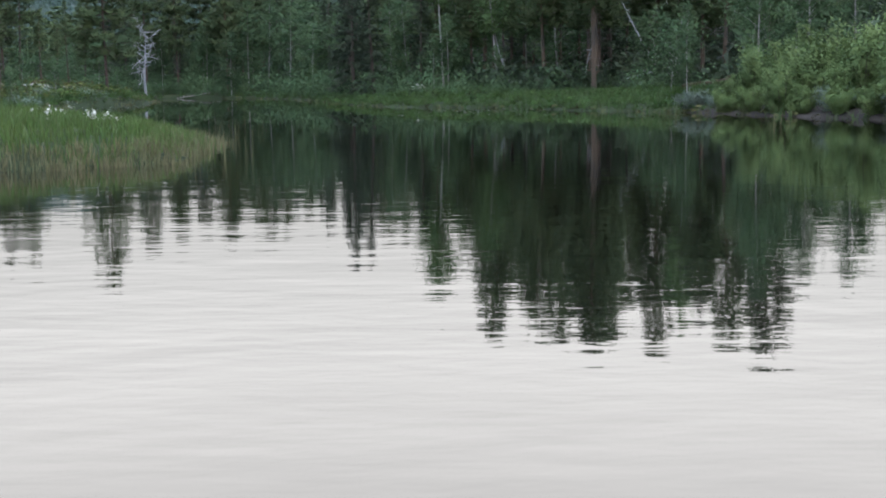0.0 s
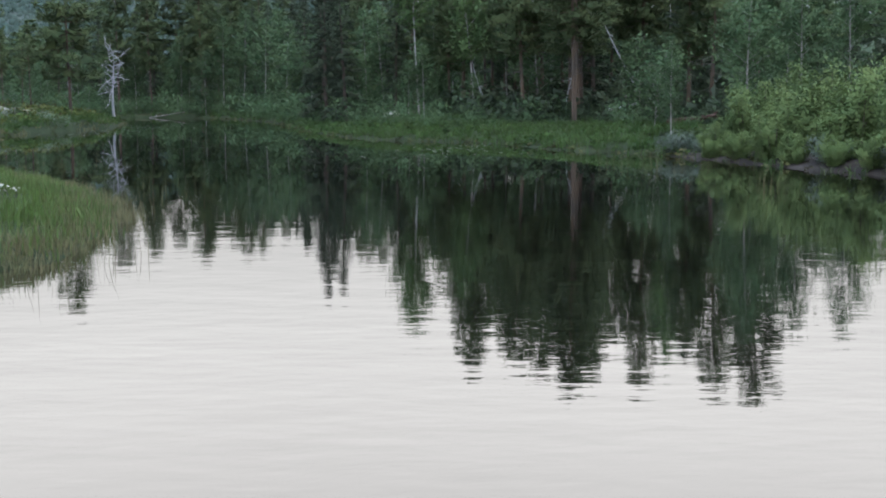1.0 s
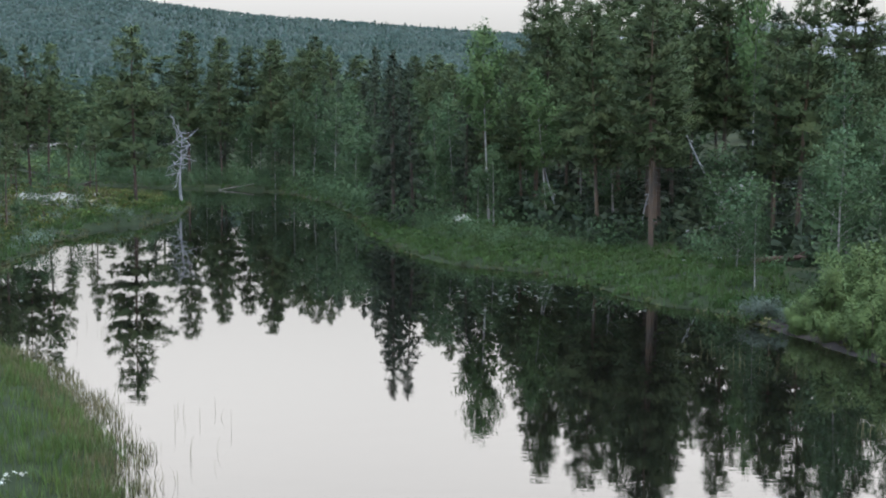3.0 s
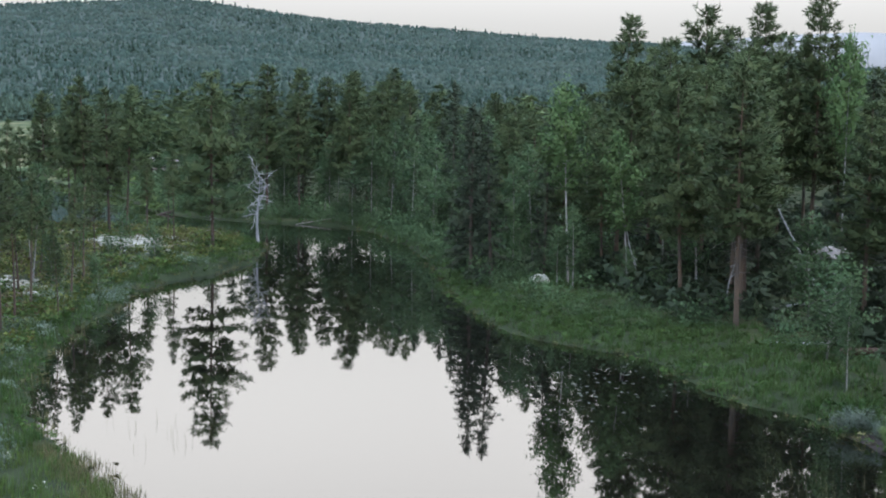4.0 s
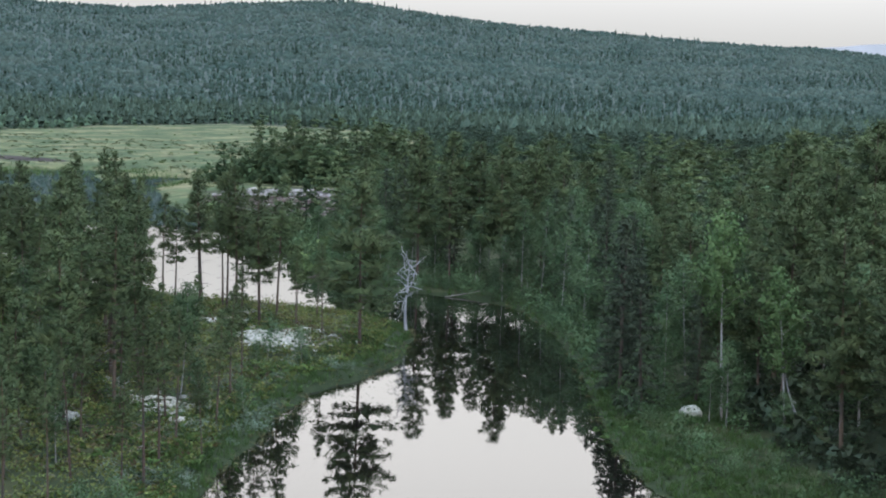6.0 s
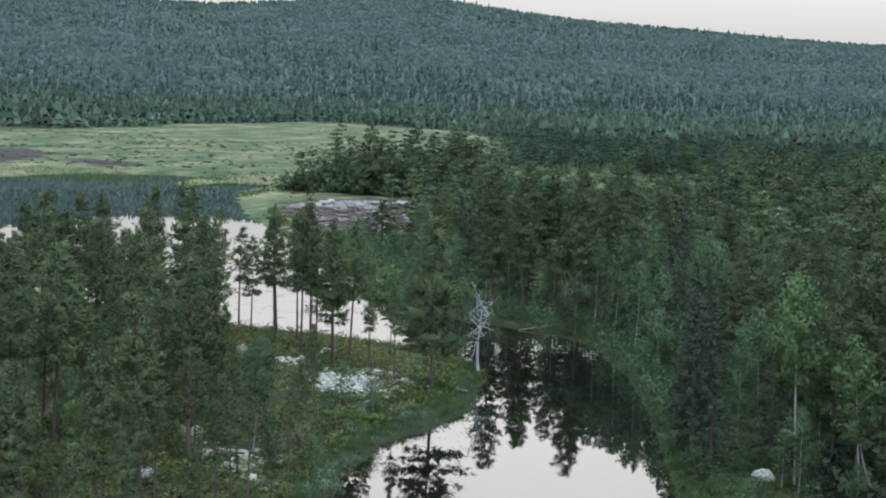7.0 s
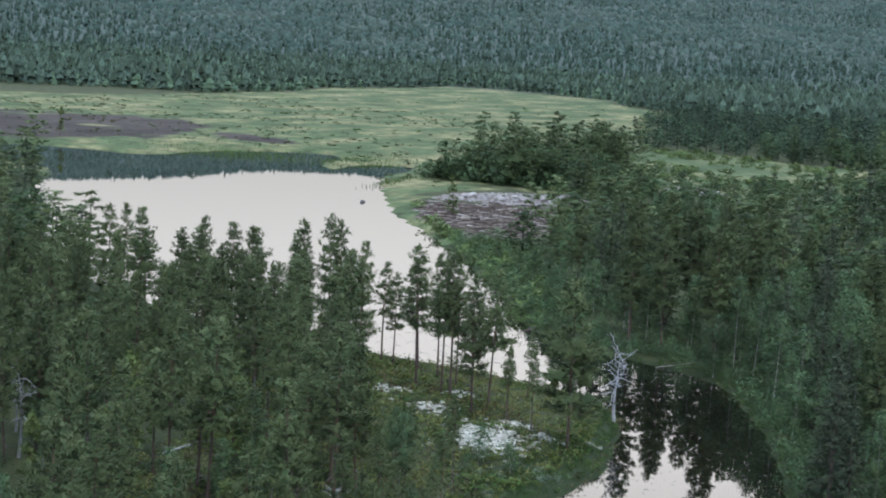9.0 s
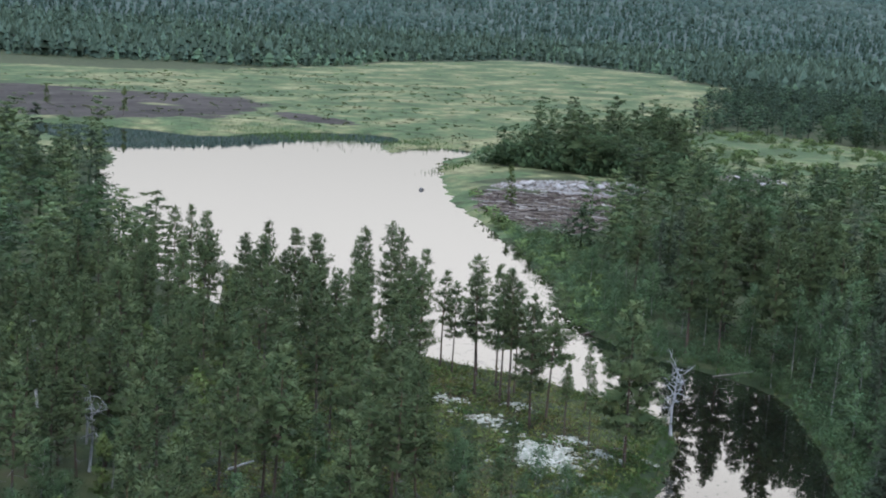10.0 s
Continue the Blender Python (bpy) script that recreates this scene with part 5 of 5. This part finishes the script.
for cx, cy, rx, ry, n in ((-17.5, 62, 1.0, 4.0, 14), (-20.5, 80, 1.2, 5.0, 14), (-21.5, 96, 1.4, 6, 40), (-21, 108, 1.6, 5, 40), (2.0, 63, 2.2, 3.5, 60), (3.8, 66.5, 1.2, 1.2, 30)):
    for px, py in standing(cx, cy, rx, ry, n):
        r, k = rngp.uniform(0.05, 0.10), 7
        a0 = rngp.uniform(0, 6.28)
        if shore_distance(np.array([px]), np.array([py]))[0] > -0.4:
            continue
        ring = [(px + r * math.cos(a0 + 0.25 + 5.78 * j / (k - 1)), py + r * math.sin(a0 + 0.25 + 5.78 * j / (k - 1)), 0.012 + 0.008 * rngp.uniform()) for j in range(k)]
        pads.add([(px, py, 0.006)] + ring, [(0, j + 1, j + 2) for j in range(k - 1)])
ob = new("lily_pads", pads.data("lily_pads", M_LILY))
tagged(ob, "small round lily pads floating on dark water", "lily pads", kind="stuff")

PATCHES = [(-32.8, 103.2, 2.9, 3.8, 330), (-34.8, 104.2, 1.6, 1.4, 90), (-40.2, 108.5, 3.2, 2.6, 80), (-46.5, 112.6, 2.8, 2.0, 50), (-32.7, 108.2, 1.5, 1.0, 60), (-40, 114.4, 1.8, 1.0, 50),
           (-32.5, 83.6, 2.4, 2.0, 70), (-35.5, 78, 1.2, 1.0, 50), (-29.0, 107, 1.8, 0.7, 50), (-26.4, 109.2, 0.7, 0.3, 14), (-37, 87, 1.0, 0.8, 30), (-31.4, 81.3, 1.0, 0.8, 40), (-29.6, 80.1, 0.8, 0.6, 24)]


def on_lichen(x, y):
    best = np.zeros(np.shape(x), bool)
    for cx, cy, rx, ry, _ in PATCHES:
        best |= ((x - cx) / (0.85 * rx)) ** 2 + ((y - cy) / (0.85 * ry)) ** 2 < 1
    return best


# tussocks that break the line of the banks
TUFTS = [mid_bush(370 + i, 9, 0.13) for i in range(6)]
east_strip = lambda x, y: (lambda d: east_side(x, y) & (d > 0.0) & (d < np.interp(y, [58, 80, 95, 110], [7.5, 5.0, 1.9, 1.0])))(shore_distance(x, y))
west_strip = lambda x, y: (lambda d: ~east_side(x, y) & (d > 0.0) & (d < 3.2))(shore_distance(x, y))
waterside = lambda x, y: (lambda d: (d > -0.25) & (d < 0.45))(shore_distance(x, y))
for nm, n, box, gap, ok_here, mt, lo, hi, lb in (
        ("meadow_tussocks", 6000, (-12, 16, 56, 112), 0.75, east_strip, M_TUSSOCK, 0.15, 0.55, "green sedge tussocks on the eastern bank"),
        ("bank_tussocks", 5000, (-38, -12, 48, 126), 0.75, west_strip, M_TUSSOCK, 0.15, 0.5, "green sedge tussocks on the western bank"),
        ("waterside_tussocks", 16000, (-38, 18, 44, 140), 0.55, waterside, M_STRAW, 0.12, 0.36, "straw-coloured tussocks along the waterline")):
    stuff_of(nm, scatter(n, *box, gap, ok_here), TUFTS, lambda x, y: rngp.uniform(lo, hi, len(x)), mt, lb, "tussocks", 1.7)

# hummocks of bilberry, moss and heather, and pale shrubs along the western bank
MOUNDLETS = [mid_bush(350 + i, 13, 0.12) for i in range(6)]
west_floor = lambda x, y: ~on_lichen(x, y) & (shore_distance(x, y) > 1.5) & ~east_side(x, y) & (x > -50 - 14 * (y > 100)) & (y < 128)
for nm, n, gap, mt, lo, hi, seed, lb in (("bilberry", 9000, 1.0, M_BILBERRY, 0.3, 0.75, 8, "green bilberry hummocks under the pines"), ("moss", 5000, 1.15, M_MOSS, 0.2, 0.45, 3, "yellow-green moss hummocks on the bank"),
                                         ("dwarf_birch", 2500, 1.5, M_RUST, 0.25, 0.5, 5, "rusty dwarf birch low on the heath")):
    spots = scatter(n, -64, -22, 52, 128, gap, lambda x, y: west_floor(x, y) & (wave(x, y, 0.33, seed) + 0.5 * wave(x, y, 1.1, seed) > (0.0 if nm != "dwarf_birch" else 0.35)))
    stuff_of(nm, spots, MOUNDLETS, lambda x, y: rngp.uniform(lo, hi, len(x)), mt, lb, "heath", 2.0)
bank_bush = scatter(2500, -36, -15, 46, 100, 1.0, lambda x, y: (shore_distance(x, y) > 0.7) & (shore_distance(x, y) < 5.0) & ~east_side(x, y) & (wave(x, y, 0.5, 6) > -0.1))
stuff_of("bank_willows", bank_bush, FINE_BUSHES, lambda x, y: rngp.uniform(0.3, 0.95, len(x)), M_GREYWILLOW, "pale grey-green willow shoots on the grassy bank", "shrubs", 1.2)

# heath and lichen on the peninsula
heath = Soup()
hp = sample(20000, -80, -23, 58, 130, lambda x, y: ~on_lichen(x, y) & (shore_distance(x, y) > 1.6) & ~east_side(x, y) & (x > -52 - 25 * (y > 100)))
heath.leaves(np.random.default_rng(6), np.column_stack((hp, height(hp[:, 0], hp[:, 1]) + rngp.uniform(0.05, 0.3, len(hp)))), 6, 0.11, 0.18, 0.8)
ob = new("heath", heath.data("heath", M_HEATH))
tagged(ob, "bilberry and heather covering the peninsula", "heath", kind="stuff")
heather = Soup()
hq = sample(11000, -80, -23, 58, 130, lambda x, y: (shore_distance(x, y) > 2.2) & ~east_side(x, y) & (x > -52 - 25 * (y > 100)) & (wave(x, y, 0.5, 8) > 0.0))
heather.leaves(np.random.default_rng(8), np.column_stack((hq, height(hq[:, 0], hq[:, 1]) + rngp.uniform(0.05, 0.3, len(hq)))), 6, 0.10, 0.2, 0.6)
ob = new("heather", heather.data("heather", M_HEATHER))
tagged(ob, "brownish heather clumps on the dry knoll", "heather", kind="stuff")
lichen = Soup()
for cx, cy, rx, ry, n in PATCHES:
    pts = standing(cx, cy, rx * 0.5, ry * 0.5, n)
    zz = height(pts[:, 0], pts[:, 1])
    for (px, py), pz in zip(pts, zz):
        r, k = rngp.uniform(0.10, 0.38), 6
        ang = [6.283 * j / k + rngp.uniform(-0.3, 0.3) for j in range(k)]
        low = [(px + 1.1 * r * math.cos(a), py + 1.1 * r * math.sin(a), pz - 0.03) for a in ang]
        high = [(px + 0.6 * r * math.cos(a), py + 0.6 * r * math.sin(a), pz + r * rngp.uniform(0.12, 0.35)) for a in ang]
        lichen.add(low + high + [(px, py, pz + r * 0.34)], [(j, (j + 1) % k, k + (j + 1) % k, k + j) for j in range(k)] + [(k + j, k + (j + 1) % k, 2 * k) for j in range(k)])
ob = new("lichen_cushions", lichen.data("lichen_cushions", M_LICHEN))
tagged(ob, "whitish reindeer lichen cushions on the knoll", "lichen", kind="stuff")


# ------------------------------------------------------------------ dead wood and stones
def dead_tree(name, x, y, h, seed, label, curl=1.0, branches=22, r=0.16, lean=(0, 0), z=None, category="dead tree"):
    """A bleached barkless stem with crooked branches; the branches are a part of their own."""
    rng = np.random.default_rng(seed)
    root = new(name)
    root.location = (x, y, ground_z(x, y) - 0.1 if z is None else z)
    stem, limbs = Soup(), []
    s = np.linspace(0, 1, 9)
    line = np.stack((lean[0] * s + 0.10 * np.sin(5 * s + seed), lean[1] * s + 0.10 * np.cos(4 * s + seed), h * s), 1)
    stem.tube(line, [r * (1.25 if i == 0 else 1) * (1 - 0.85 * i / 8) for i in range(9)], 8)
    for i in range(branches):
        q = 0.42 + 0.58 * (i + rng.uniform()) / branches
        base = np.array([np.interp(q, s, line[:, c]) for c in range(3)])
        a, ln = i * 2.4 + rng.normal() * 0.7, curl * rng.uniform(0.25, 1.25) * (0.7 + 0.35 * q)
        limb = Soup()
        limbs.append(("branch", limb))
        pts, dirn, up = [base], np.array((math.cos(a), math.sin(a), rng.uniform(-0.35, 0.6))), rng.normal() * 1.3
        for _ in range(5):
            dirn = dirn + rng.normal(size=3) * 0.3 + (0, 0, 0.18 * up)
            dirn /= np.linalg.norm(dirn)
            pts.append(pts[-1] + dirn * ln / 5)
        limb.tube(pts, np.linspace(0.055, 0.016, 6) * (1.3 - 0.6 * q), 4, False)
        for _ in range(3):
            j = rng.integers(2, 5)
            d2 = dirn + rng.normal(size=3) * 0.8
            d2 /= np.linalg.norm(d2)
            limb.tube((pts[j], pts[j] + d2 * 0.18 * ln + (0, 0, 0.03), pts[j] + d2 * 0.4 * ln - (0, 0, 0.04)), (0.02, 0.014, 0.006), 3, False)
    for nm, sp in [("trunk", stem)] + limbs:
        o = new(nm, sp.data(nm, M_DEADWOOD))
        o.parent = root if nm == "trunk" else trunk
        if nm == "trunk":
            trunk = o
    return tagged(root, label, category)


dead_tree("dead_pine_snag", -27.4, 118.6, 6.1, 3, "bleached white dead pine snag with twisted branches", 1.75, 30, 0.14)
dead_tree("dead_pine_snag", -71.5, 89.0, 7.0, 4, "bleached leaning dead pine with bare branches", 0.8, 10, 0.13, (-3.6, 2.5))
dead_tree("dead_pine_snag", -58.0, 80.0, 6.0, 5, "grey dead pine with drooping bare branches", 1.3, 24, 0.12)
dead_tree("dead_pine_snag", -62.5, 84.5, 5.0, 6, "small grey dead pine among living pines", 1.2, 20, 0.10)
dead_tree("dead_birch_stem", 4.5, 89.4, 3.9, 7, "broken dead birch stem leaning in the wood", 0.3, 3, 0.11, (-0.9, -0.5))
dead_tree("dead_birch_stem", 14.8, 91.0, 7.2, 8, "long dead pole leaning among dark trees", 0.4, 5, 0.09, (-3.4, 0.8))
dead_tree("dead_birch_stem", 9.0, 83.0, 3.2, 9, "thin dead birch stem at the wood's edge", 0.4, 5, 0.06, (0.5, -0.3))


def log(name, a, b, r, mat, label, seed=0):
    """A fallen stem, slightly crooked, with broken stubs."""
    rng = np.random.default_rng(seed)
    a, b = np.array(a, float), np.array(b, float)
    root = new(name)
    root.location = tuple(a)
    s = Soup()
    t = np.linspace(0, 1, 7)[:, None]
    pts = (b - a) * t + 0.05 * np.linalg.norm(b - a) * np.sin(3.1 * t) * rng.normal(size=3) * 0.4
    s.tube(pts, r * np.linspace(1, 0.55, 7), 8)
    o = new("trunk", s.data("trunk", mat))
    o.parent = root
    st = Soup()
    for _ in range(4):
        k = rng.integers(1, 6)
        d = rng.normal(size=3)
        d[2] = abs(d[2])
        d /= np.linalg.norm(d)
        st.tube((pts[k], pts[k] + d * r * 3.5), (r * 0.3, r * 0.12), 4)
    o = new("branch_stubs", st.data("branch_stubs", mat))
    o.parent = root
    return tagged(root, label, "log")


def on_ground(x, y, up):
    return (x, y, ground_z(x, y) + up)


log("fallen_log", on_ground(13.0, 69.6, 0.15), on_ground(15.2, 68.4, 0.5), 0.2, M_REDWOOD, "rust-red rotten log lying under the trees", 1)
log("fallen_log", on_ground(10.4, 74.0, 0.1), on_ground(13.2, 72.0, 0.25), 0.09, M_DEADWOOD, "grey fallen stem lying in undergrowth", 2)
log("fallen_log", on_ground(11.2, 80.0, 0.4), on_ground(14.2, 78.4, 1.3), 0.08, M_DEADWOOD, "grey fallen stem propped on a stump", 3)
log("fallen_log", on_ground(-74.0, 86.6, 0.5), on_ground(-70.4, 87.4, 1.0), 0.14, M_DEADWOOD, "bleached fallen pine stem in the wood", 4)
log("fallen_log", on_ground(-50.6, 86.2, 0.2), on_ground(-48.8, 86.8, 0.9), 0.1, M_DEADWOOD, "short bleached log beside young pines", 5)
log("fallen_log", (-46.6, 151.6, 0.4), (-50.4, 147.0, -0.1), 0.14, M_SPRUCEBARK, "dark fallen pine reaching into the water", 6)
log("fallen_log", on_ground(-26.5, 144.0, 0.1), (-30.0, 141.6, 0.05), 0.08, M_DEBRISGREY, "grey fallen stem at the water's edge", 7)


def boulder_mesh(seed):
    rng = np.random.default_rng(seed)
    bm = bmesh.new()
    bmesh.ops.create_icosphere(bm, subdivisions=2, radius=1.0)
    k = rng.normal(size=(5, 3))
    for v in bm.verts:
        n = np.array(v.co)
        f = 1 + 0.16 * sum(math.sin(2.1 * float(n @ q) + i) for i, q in enumerate(k)) / 2
        v.co = Vector((n[0] * f, n[1] * f * 0.8, n[2] * f * 0.62))
    me = bpy.data.meshes.new("boulder")
    bm.to_mesh(me)
    bm.free()
    return me


BOULDERS = {}
for key, mat in (("grey", M_ROCK), ("dark", M_DARKROCK), ("pale", M_LICHEN)):
    BOULDERS[key] = [boulder_mesh(400 + i + len(key)) for i in range(4)]
    for me in BOULDERS[key]:
        me.materials.append(mat)


def boulder(x, y, size, look_key="grey", label="", z=None, group=""):
    o = new("boulder", BOULDERS[look_key][int(rngp.integers(4))])
    o.location = (x, y, (ground_z(x, y) if z is None else z) + 0.22 * size)
    o.rotation_euler = (rngp.normal() * 0.15, rngp.normal() * 0.15, rngp.uniform(0, 6.28))
    o.scale = (size, size * rngp.uniform(0.8, 1.2), size * rngp.uniform(0.75, 1.1))
    return tagged(o, label or "rounded grey boulder on bare gravel", "boulder", group)


boulder(-1.85, 93.2, 0.75, "pale", "pale lichened boulder at the wood's edge")
boulder(-121.8, 250.5, 0.75, "dark", "dark boulder breaking the lake surface", -0.2)
boulder(-36.9, 87.2, 0.45, "pale", "pale lichened stone in the heath")
boulder(17.0, 99.0, 1.3, "grey", "grey boulder deep in the dark wood")
boulder(14.5, 96.0, 0.9, "grey", "grey boulder deep in the dark wood")
for i in range(34):
    t = rngp.uniform()
    boulder(-108 + 24 * t + rngp.normal() * 1.5, 266 + 14 * t + rngp.normal() * 2.6, rngp.uniform(0.4, 1.3), "grey", group="boulders of the gravel bar")
for i in range(30):
    boulder(-70.5 + rngp.normal() * 3.6, 316 + rngp.normal() * 6.5, rngp.uniform(0.5, 1.6), "grey", group="boulders in the clearing")

# pale gravel of the bar and washed-up wood on the bare flat
bar = Soup()
brown, grey = Soup(), Soup()
rg = np.random.default_rng(9)
for soup, n, box, ring in ((brown, 1500, (-114, -70, 209, 266), BROWN), (grey, 350, (-112, -70, 209, 266), BROWN)):
    xs, ys = rg.uniform(box[0], box[1], n), rg.uniform(box[2], box[3], n)
    ok = inside(ring, xs, ys)
    zs = height(xs, ys)
    for x, y, z in zip(xs[ok], ys[ok], zs[ok]):
        a, ln, r = rg.normal() * 0.7 + 0.3, rg.uniform(0.8, 3.6), rg.uniform(0.06, 0.18)
        d = np.array((math.cos(a), math.sin(a), rg.normal() * 0.06)) * ln / 2
        c = np.array((x, y, z + rg.uniform(0.05, 0.45)))
        soup.tube((c - d, c + d), (r, r * 0.7), 4)
for nm, sp, mt, lb in (("brown_driftwood", brown, M_DEBRIS, "brown washed-up sticks and logs on a bare flat"), ("grey_driftwood", grey, M_DEBRISGREY, "weathered grey sticks on a bare flat")):
    ob = new(nm, sp.data(nm, mt))
    tagged(ob, lb, "driftwood", kind="stuff")
xs, ys = rg.uniform(-120, -74, 2600), rg.uniform(258, 294, 2600)
ok = inside(GRAVEL, xs, ys)
for x, y, z in zip(xs[ok], ys[ok], height(xs[ok], ys[ok])):
    r = rg.uniform(0.15, 0.5)
    a0 = rg.uniform(0, 6.28)
    low = [(x + r * math.cos(a0 + 1.257 * j), y + r * math.sin(a0 + 1.257 * j), z - 0.05) for j in range(5)]
    bar.add(low + [(x, y, z + r * 0.6)], [(j, (j + 1) % 5, 5) for j in range(5)])
ob = new("gravel", bar.data("gravel", M_ROCK))
tagged(ob, "pale grey gravel and cobbles on a bar", "gravel", kind="stuff")

# low grey-leaved willow hanging over the dark bank
KINDS["grey_willow_bush"] = ([bush_meshes(s, 1.2, 1.1, M_GREYWILLOW, 0.07, 11) for s in (61, 62)], 1.2, "stool", ("low blue-grey willow bush over the water",))


def plant_grey(x, y, h):
    m = Matrix.Translation((x, y, ground_z(x, y) - 0.05)) @ Euler((0, 0, rngp.uniform(0, 6.28))).to_matrix().to_4x4() @ Matrix.Diagonal((h / 1.2, h / 1.2, h / 1.2, 1))
    v = int(rngp.integers(2))
    make_tree("grey_willow_bush", KINDS["grey_willow_bush"][0][v], "stool", m, "low blue-grey willow bush over the water", "grey willows")


for x, y, h in ((11.7, 58.0, 0.75), (12.5, 56.9, 0.6), (15.3, 48.9, 0.8), (16.6, 45.4, 0.7)):
    plant_grey(x, y, h)
for x, y, h in ((12.5, 55.0, 0.9), (13.2, 53.3, 1.0), (13.8, 51.7, 0.8), (14.4, 50.0, 1.0), (15.2, 48.0, 0.9), (15.9, 46.2, 1.0), (16.6, 44.4, 1.0), (17.3, 42.4, 1.0)):
    plant("willow_bush", x, y, h)
# lone small pines on the peat bank and the lake's far shore
for x, y, h in ((-262, 322, 9), (-300, 330, 7), (-96, 238, 8)):
    plant("young_pine_tree", x, y, h)
